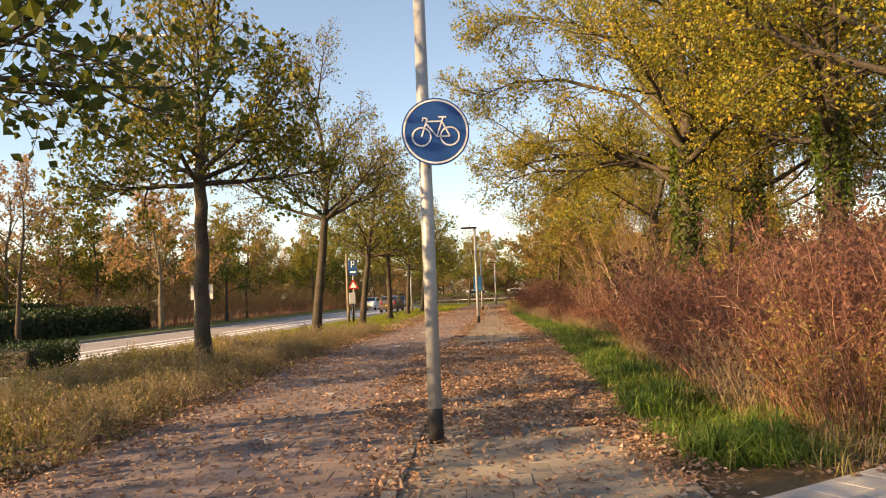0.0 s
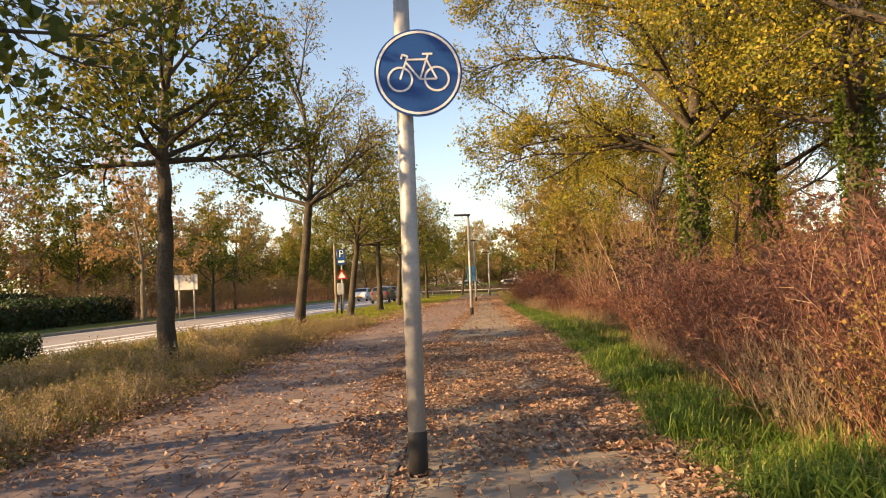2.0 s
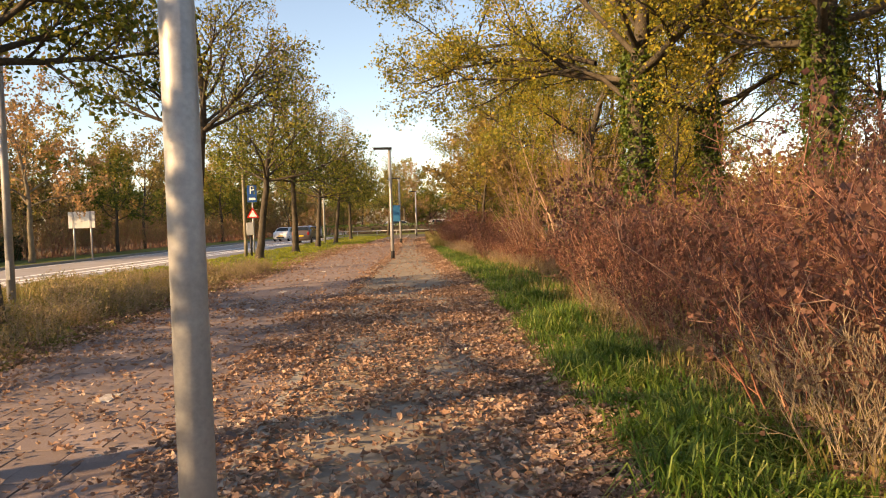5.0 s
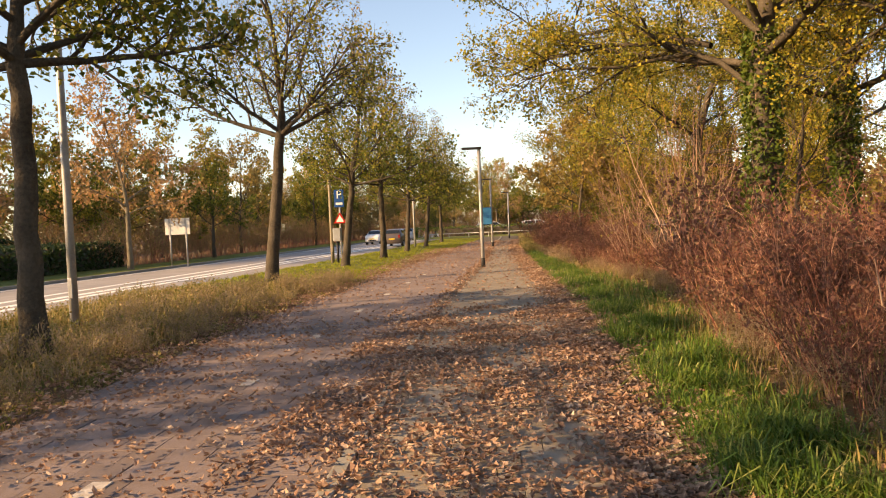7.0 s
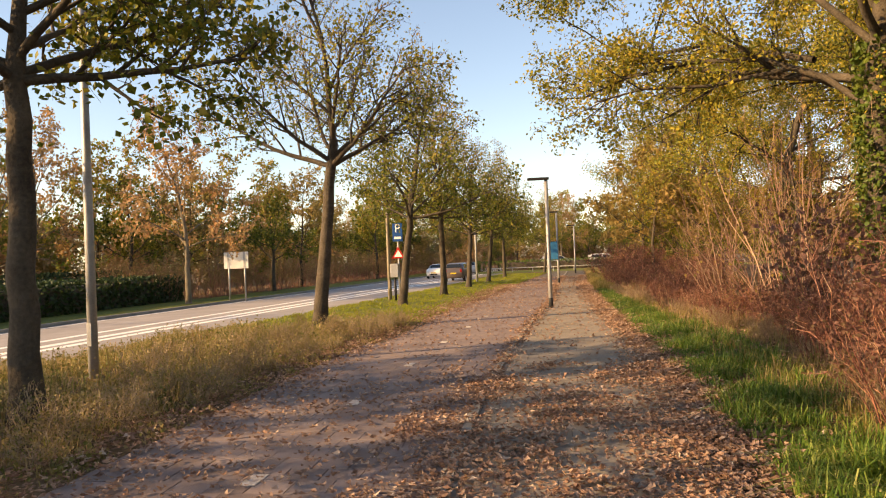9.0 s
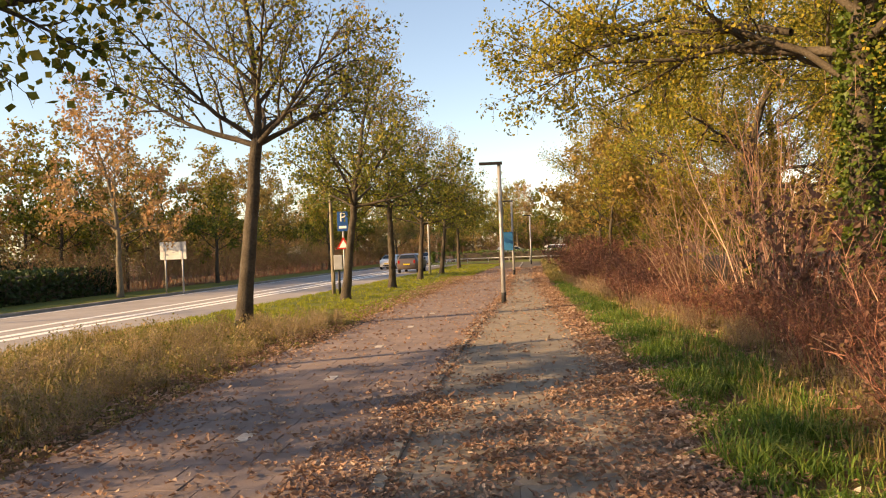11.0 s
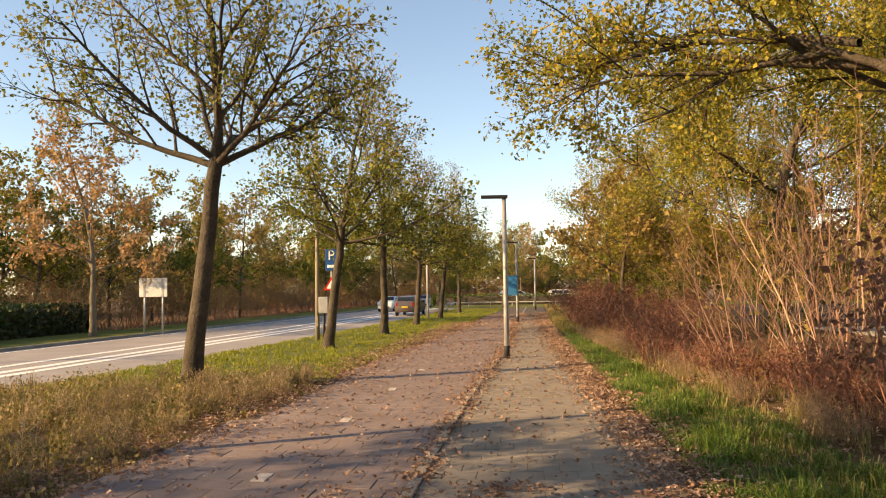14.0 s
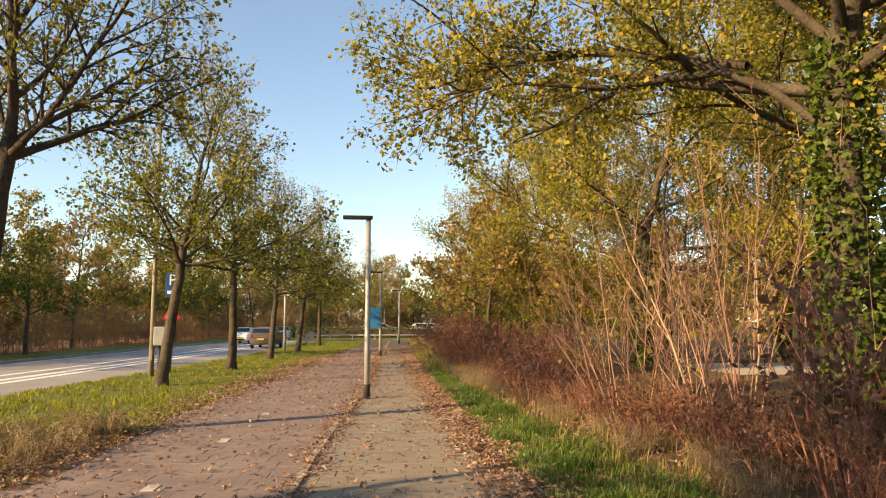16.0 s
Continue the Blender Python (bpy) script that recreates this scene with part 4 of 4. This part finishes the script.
# round cycle path sign
sign = tagged(new("cycle_path_sign"), "round blue sign with white bicycle on the lamp post", "traffic sign")
sign.matrix_basis = pose(0.27, 8.05, 2.73, 0, 0, 3)
part("plate", disc(bmesh.new(), 0.3, 0.0, 0.018), M_BLUE, sign, "blue enamel plate")
part("rim", ring(bmesh.new(), 0.272, 0.288, -0.004, 0.004), M_WHITE, sign, "thin white rim")
for z in (-0.12, 0.12):
    part("clamp", add_tube(bmesh.new(), [(-0.105, 0.09, z - 0.015), (-0.105, 0.09, z + 0.015)], [0.064, 0.064], 16), M_STEEL, sign)
part("bracket", add_box(bmesh.new(), -0.14, 0.06, 0.018, 0.05, -0.03, 0.03, 0.004), M_STEEL, sign)
for cx in (-0.125, 0.125):
    part("wheel", ring(bmesh.new(), 0.074, 0.088, -0.004, 0.004, cx, -0.045), M_WHITE, sign, "white bicycle wheel")
bm = bmesh.new()
for x0, z0, x1, z1 in ((-0.125, -0.045, -0.07, 0.115), (-0.078, 0.09, 0.06, 0.09), (-0.08, 0.07, 0.01, -0.045), (0.01, -0.045, 0.07, 0.125), (0.01, -0.045, 0.125, -0.045), (0.125, -0.045, 0.06, 0.085), (-0.07, 0.115, -0.11, 0.125), (-0.105, 0.13, -0.115, 0.095), (0.03, 0.128, 0.1, 0.128)):
    bar(bm, x0, z0, x1, z1, 0.013, -0.004, 0.004)
part("bicycle", bm, M_WHITE, sign, "white bicycle drawing")


def words(name, text, size, mat, parent, m):
    c = bpy.data.curves.new(name, "FONT")
    c.body, c.size, c.align_x, c.align_y, c.extrude = text, size, "CENTER", "CENTER", 0.002
    c.materials.append(mat)
    ob = new(name, c)
    ob.parent = parent
    ob.matrix_basis = m
    return ob


post = tagged(new("parking_sign"), "blue parking sign above a red triangle on a post", "traffic sign")
post.matrix_basis = at(-4.86, 40.5)
round_pole("post", 3.3, 0.04, 0.038, post, M_STEEL)
p_plate = part("plate", add_box(bmesh.new(), -0.22, 0.22, -0.065, -0.045, 2.45, 3.25, 0.006), M_BLUE, post, "blue parking plate")
words("letter", "P", 0.5, M_WHITE, p_plate, pose(0, -0.07, 3.0, 90))
part("car_mark", add_box(bmesh.new(), -0.15, 0.15, -0.069, -0.066, 2.56, 2.66, 0.001), M_WHITE, p_plate)
bm = bmesh.new()
for r0, yy, mt in ((0.29, -0.06, None),):
    tri = [(-r0, 1.72), (r0, 1.72), (0, 1.72 + r0 * 1.73)]
    a = [bm.verts.new((q, yy, z)) for q, z in tri]
    b = [bm.verts.new((q, yy + 0.015, z)) for q, z in tri]
    bm.faces.new(a), bm.faces.new(b[::-1])
    for k in range(3):
        bm.faces.new((a[k], b[k], b[(k + 1) % 3], a[(k + 1) % 3]))
warn = part("triangle", bm, M_REDPAINT, post, "red warning triangle")
bm = bmesh.new()
tri = [(-0.18, 1.78), (0.18, 1.78), (0, 2.09)]
bm.faces.new([bm.verts.new((q, -0.064, z)) for q, z in tri])
part("field", bm, M_WHITE, warn)

cab = tagged(new("control_box"), "small grey box on a short post", "utility box")
cab.matrix_basis = at(-4.58, 38.0)
part("post", add_tube(bmesh.new(), [(0, 0, -0.1), (0, 0, 1.0)], [0.05, 0.05], 10), M_BLACK, cab, "", True)
part("box", add_box(bmesh.new(), -0.16, 0.16, -0.12, 0.12, 0.95, 1.5, 0.02), M_STEEL, cab)

board = tagged(new("sign_board"), "grey back of a road sign on two posts", "road sign")
board.matrix_basis = at(-16.35, 50.4, -4, 1, 0.1)
part("panel", add_box(bmesh.new(), -0.77, 0.77, -0.03, 0.0, 1.85, 2.82, 0.01), M_BOARD, board)
for q in (-0.5, 0.5):
    part("post", add_tube(bmesh.new(), [(q, 0.05, -0.2), (q, 0.05, 2.75)], [0.05, 0.05], 10), M_STEEL, board, "", True)
for q in (-0.5, 0.5):
    part("stiffener", add_box(bmesh.new(), q - 0.05, q + 0.05, -0.05, -0.031, 1.87, 2.8), M_STEEL, board)

M_GLASS, gb = base_mat("car_glass", 0.05)
gb.inputs["Base Color"].default_value = (0.015, 0.02, 0.022, 1)
gb.inputs["Specular IOR Level"].default_value = 0.6
M_TYRE = plain("tyre_rubber", (0.02, 0.02, 0.02), 0.85)
M_ALLOY = plain("alloy", (0.45, 0.45, 0.46), 0.35, 0.8)
M_LIGHT = plain("headlight_lens", (0.6, 0.62, 0.65), 0.15)
M_TAIL = plain("tail_light", (0.25, 0.01, 0.01), 0.2)
M_PLATE = plain("yellow_plate", (0.6, 0.42, 0.03), 0.5)


def car(name, paint, label, length, width, height, m):
    """A small hatchback, nose to -y: shell lofted from cross-sections, glass, wheels, lights and plates."""
    top = tagged(new(name), label, "car")
    top.matrix_basis = m
    L, w, h = length / 2, width / 2, height
    # y, floor, belt, roof, half width at belt, half width at roof
    secs = [(-1.0, 0.28, 0.52, 0.54, 0.80, 0.74), (-0.96, 0.2, 0.60, 0.62, 0.92, 0.84), (-0.80, 0.18, 0.64, 0.67, 0.98, 0.88), (-0.52, 0.17, 0.66, 0.72, 1.0, 0.86), (-0.22, 0.17, 0.67, 0.96, 1.0, 0.76),
            (0.05, 0.17, 0.68, 1.0, 1.0, 0.75), (0.5, 0.17, 0.7, 0.985, 1.0, 0.74), (0.82, 0.18, 0.71, 0.93, 0.98, 0.72), (0.96, 0.22, 0.71, 0.74, 0.93, 0.8), (1.0, 0.3, 0.6, 0.62, 0.86, 0.78)]
    bm = bmesh.new()
    rows = []
    for y, f, b, t, wb, wr in secs:
        pts = [(-wb * 0.93, f), (-wb, f + 0.12), (-wb, (f + b) / 2), (-wb * 0.985, b), (-wr, t - 0.02), (-wr * 0.85, t), (0, t + 0.006), (wr * 0.85, t), (wr, t - 0.02), (wb * 0.985, b), (wb, (f + b) / 2), (wb, f + 0.12), (wb * 0.93, f)]
        rows.append([bm.verts.new((px * w, y * L, pz * h)) for px, pz in pts])
    for a, b in zip(rows, rows[1:]):
        for k in range(12):
            bm.faces.new((a[k], a[k + 1], b[k + 1], b[k]))
        bm.faces.new((a[12], a[0], b[0], b[12]))
    bm.faces.new(rows[0])
    bm.faces.new(rows[-1][::-1])
    part("body", bm, paint, top, "", True)

    def pane(name_, quad):
        b_ = bmesh.new()
        n = (Vector(quad[1]) - Vector(quad[0])).cross(Vector(quad[3]) - Vector(quad[0])).normalized()
        vs = [b_.verts.new(Vector(q)) for q in quad]
        vs2 = [b_.verts.new(Vector(q) - n * 0.012) for q in quad]
        b_.faces.new(vs)
        for k in range(4):
            b_.faces.new((vs[k], vs2[k], vs2[(k + 1) % 4], vs[(k + 1) % 4]))
        part(name_, b_, M_GLASS, top, "dark glass")

    def P(px, y, pz):
        return (px * w, y * L, pz * h)

    pane("windscreen", [P(-0.8, -0.515, 0.74), P(0.8, -0.515, 0.74), P(0.68, -0.25, 0.965), P(-0.68, -0.25, 0.965)])
    pane("rear_window", [P(0.72, 0.965, 0.755), P(-0.72, 0.965, 0.755), P(-0.64, 0.845, 0.93), P(0.64, 0.845, 0.93)])
    for s_ in (-1, 1):
        for y0, y1, yt0, yt1 in ((-0.40, 0.08, -0.2, 0.07), (0.12, 0.72, 0.11, 0.66)):
            q = [P(s_ * 0.985, y0, 0.70), P(s_ * 0.985, y1, 0.71), P(s_ * 0.81, yt1, 0.93), P(s_ * 0.80, yt0, 0.92)]
            pane("side_window", q if s_ > 0 else [q[1], q[0], q[3], q[2]])
        part("mirror", add_box(bmesh.new(), s_ * w * 1.0 - 0.02, s_ * w * 1.0 + s_ * 0.14 + 0.02, -0.42 * L, -0.36 * L, 0.68 * h, 0.76 * h, 0.015), M_BLACK, top)
        part("headlight", add_box(bmesh.new(), s_ * w * 0.68 - 0.14, s_ * w * 0.68 + 0.14, -0.985 * L - 0.01, -0.9 * L, 0.46 * h, 0.56 * h, 0.02), M_LIGHT, top)
        part("tail_light", add_box(bmesh.new(), s_ * w * 0.74 - 0.09, s_ * w * 0.74 + 0.09, 0.93 * L, 1.0 * L + 0.008, 0.5 * h, 0.66 * h, 0.02), M_TAIL, top)
        for y in (-0.62, 0.64):
            wheel = child("wheel", None, top)
            wheel.matrix_basis = pose(s_ * (w - 0.09), y * L, 0.3)
            bw = bmesh.new()
            add_tube(bw, [(-0.1, 0, 0), (-0.08, 0, 0), (0.08, 0, 0), (0.1, 0, 0)], [0.27, 0.3, 0.3, 0.27], 24)
            part("tyre", bw, M_TYRE, wheel, "black tyre", True)
            part("rim", add_tube(bmesh.new(), [(-0.11, 0, 0), (0.11, 0, 0)], [0.19, 0.19], 20), M_ALLOY, wheel, "silver rim")
    part("grille", add_box(bmesh.new(), -w * 0.5, w * 0.5, -1.0 * L - 0.012, -0.97 * L, 0.24 * h, 0.33 * h, 0.01), M_BLACK, top)
    for y0, y1, z in ((-1.0 * L - 0.025, -1.0 * L - 0.005, 0.40), (1.0 * L + 0.003, 1.0 * L + 0.02, 0.45)):
        part("number_plate", add_box(bmesh.new(), -0.26, 0.26, y0, y1, z * h - 0.055, z * h + 0.055, 0.004), M_PLATE, top, "yellow number plate")
    return top


def paint(name, col):
    m, b = base_mat(name, 0.3)
    b.inputs["Base Color"].default_value = (*col, 1)
    b.inputs["Coat Weight"].default_value = 0.6
    return m


car("hatchback", paint("white_car_paint", (0.72, 0.72, 0.71)), "small white hatchback on the distant road", 3.6, 1.66, 1.49, pose(-9.0, 86.0, -0.44, 0, 0, -7))
car("family_car", paint("brown_car_paint", (0.09, 0.07, 0.06)), "dark brown car driving away on the road", 4.4, 1.8, 1.62, pose(-5.6, 74.0, -0.44, 0, 0, 174))
grey = car("parked_car", paint("silver_car_paint", (0.4, 0.41, 0.42)), "pale parked car near the end of the path", 4.2, 1.75, 1.5, pose(9.5, 97.0, -0.03, 0, 0, 80))
copy_thing(grey, pose(4.0, 98.0, -0.03, 0, 0, 95))
copy_thing(grey, pose(-6.5, 97.0, -0.44, 0, 0, 0))

# railing and blue banner at the far end
rail = tagged(new("railing"), "low grey metal railing by the far hedge", "railing")
rail.matrix_basis = at(-3, 81.4)
part("top_rail", add_tube(bmesh.new(), [(0, 0, 0.85), (24, 0, 0.85)], [0.04, 0.04], 8), M_STEEL, rail, "", True)
for k in range(13):
    part("post", add_tube(bmesh.new(), [(k * 2, 0, -0.1), (k * 2, 0, 0.85)], [0.035, 0.035], 8), M_STEEL, rail, "", True)
flag = tagged(new("blue_sign"), "light blue sign plate on the path lamp's pole", "sign")
flag.matrix_basis = at(2.05, 48.92, 0)
part("panel", add_box(bmesh.new(), -0.25, 0.25, -0.015, 0.015, 1.35, 2.3, 0.006), plain("light_blue_panel", (0.025, 0.17, 0.36), 0.5), flag)
for z in (1.55, 2.1):
    part("clamp", add_box(bmesh.new(), 0.16, 0.31, 0.012, 0.08, z - 0.03, z + 0.03, 0.004), M_STEEL, flag)

# ---- side path and single tiles ----
mark = tile_mesh("marker_tile", 0.13, 0.26, M_WORN)
for k in range(8):
    y = 8.7 + 2.88 * k
    ob = tagged(new("marker_tile", mark), "small worn white marker tile in the cycle path", "path marking", "white marker tiles")
    ob.matrix_basis = pose(float(on(LEFT, y) + on(KERB, y)) / 2 - 0.02, y, 0.007, 0, 0, -3)

side = tagged(new("side_path"), "pale concrete tile path joining from the side", "footpath", kind="structure")
u, w = Vector((0.86, 0.51, 0)), Vector((-0.51, 0.86, 0))
pale = tile_mesh("pale_tile", 0.291, 0.291, M_PALE)
origin = Vector((1.95, 6.02, 0.0))
bed = bmesh.new()
bed.faces.new([bed.verts.new(origin + u * a + w * b + Vector((0, 0, -0.024))) for a, b in ((0, 0), (9, 0), (9, -3), (-0.2, -3))])
part("bed", bed, M_JOINT, side)
r = random.Random(71)
for i in range(-1, 22):
    for j in range(9):
        c = origin + u * (0.3 * i + 0.15 + (0.15 if j % 2 else 0)) - w * (0.3 * j + 0.15)
        if c.x > float(on(RIGHT, c.y)) + 0.2:
            child("pale_tile", pale, side).matrix_basis = pose(c.x, c.y, r.uniform(-0.003, 0.003), r.uniform(-0.4, 0.4), r.uniform(-0.4, 0.4), 30.7)
pave(cycle_path, "red_tile", KERB, LEFT, -1, 2.0, 60, (4.6, 15.4), M_RED, 81)
pave(footpath, "grey_tile", KERB, RIGHT, 1, 2.0, 60, (4.6, 18.5), M_GREY, 82)
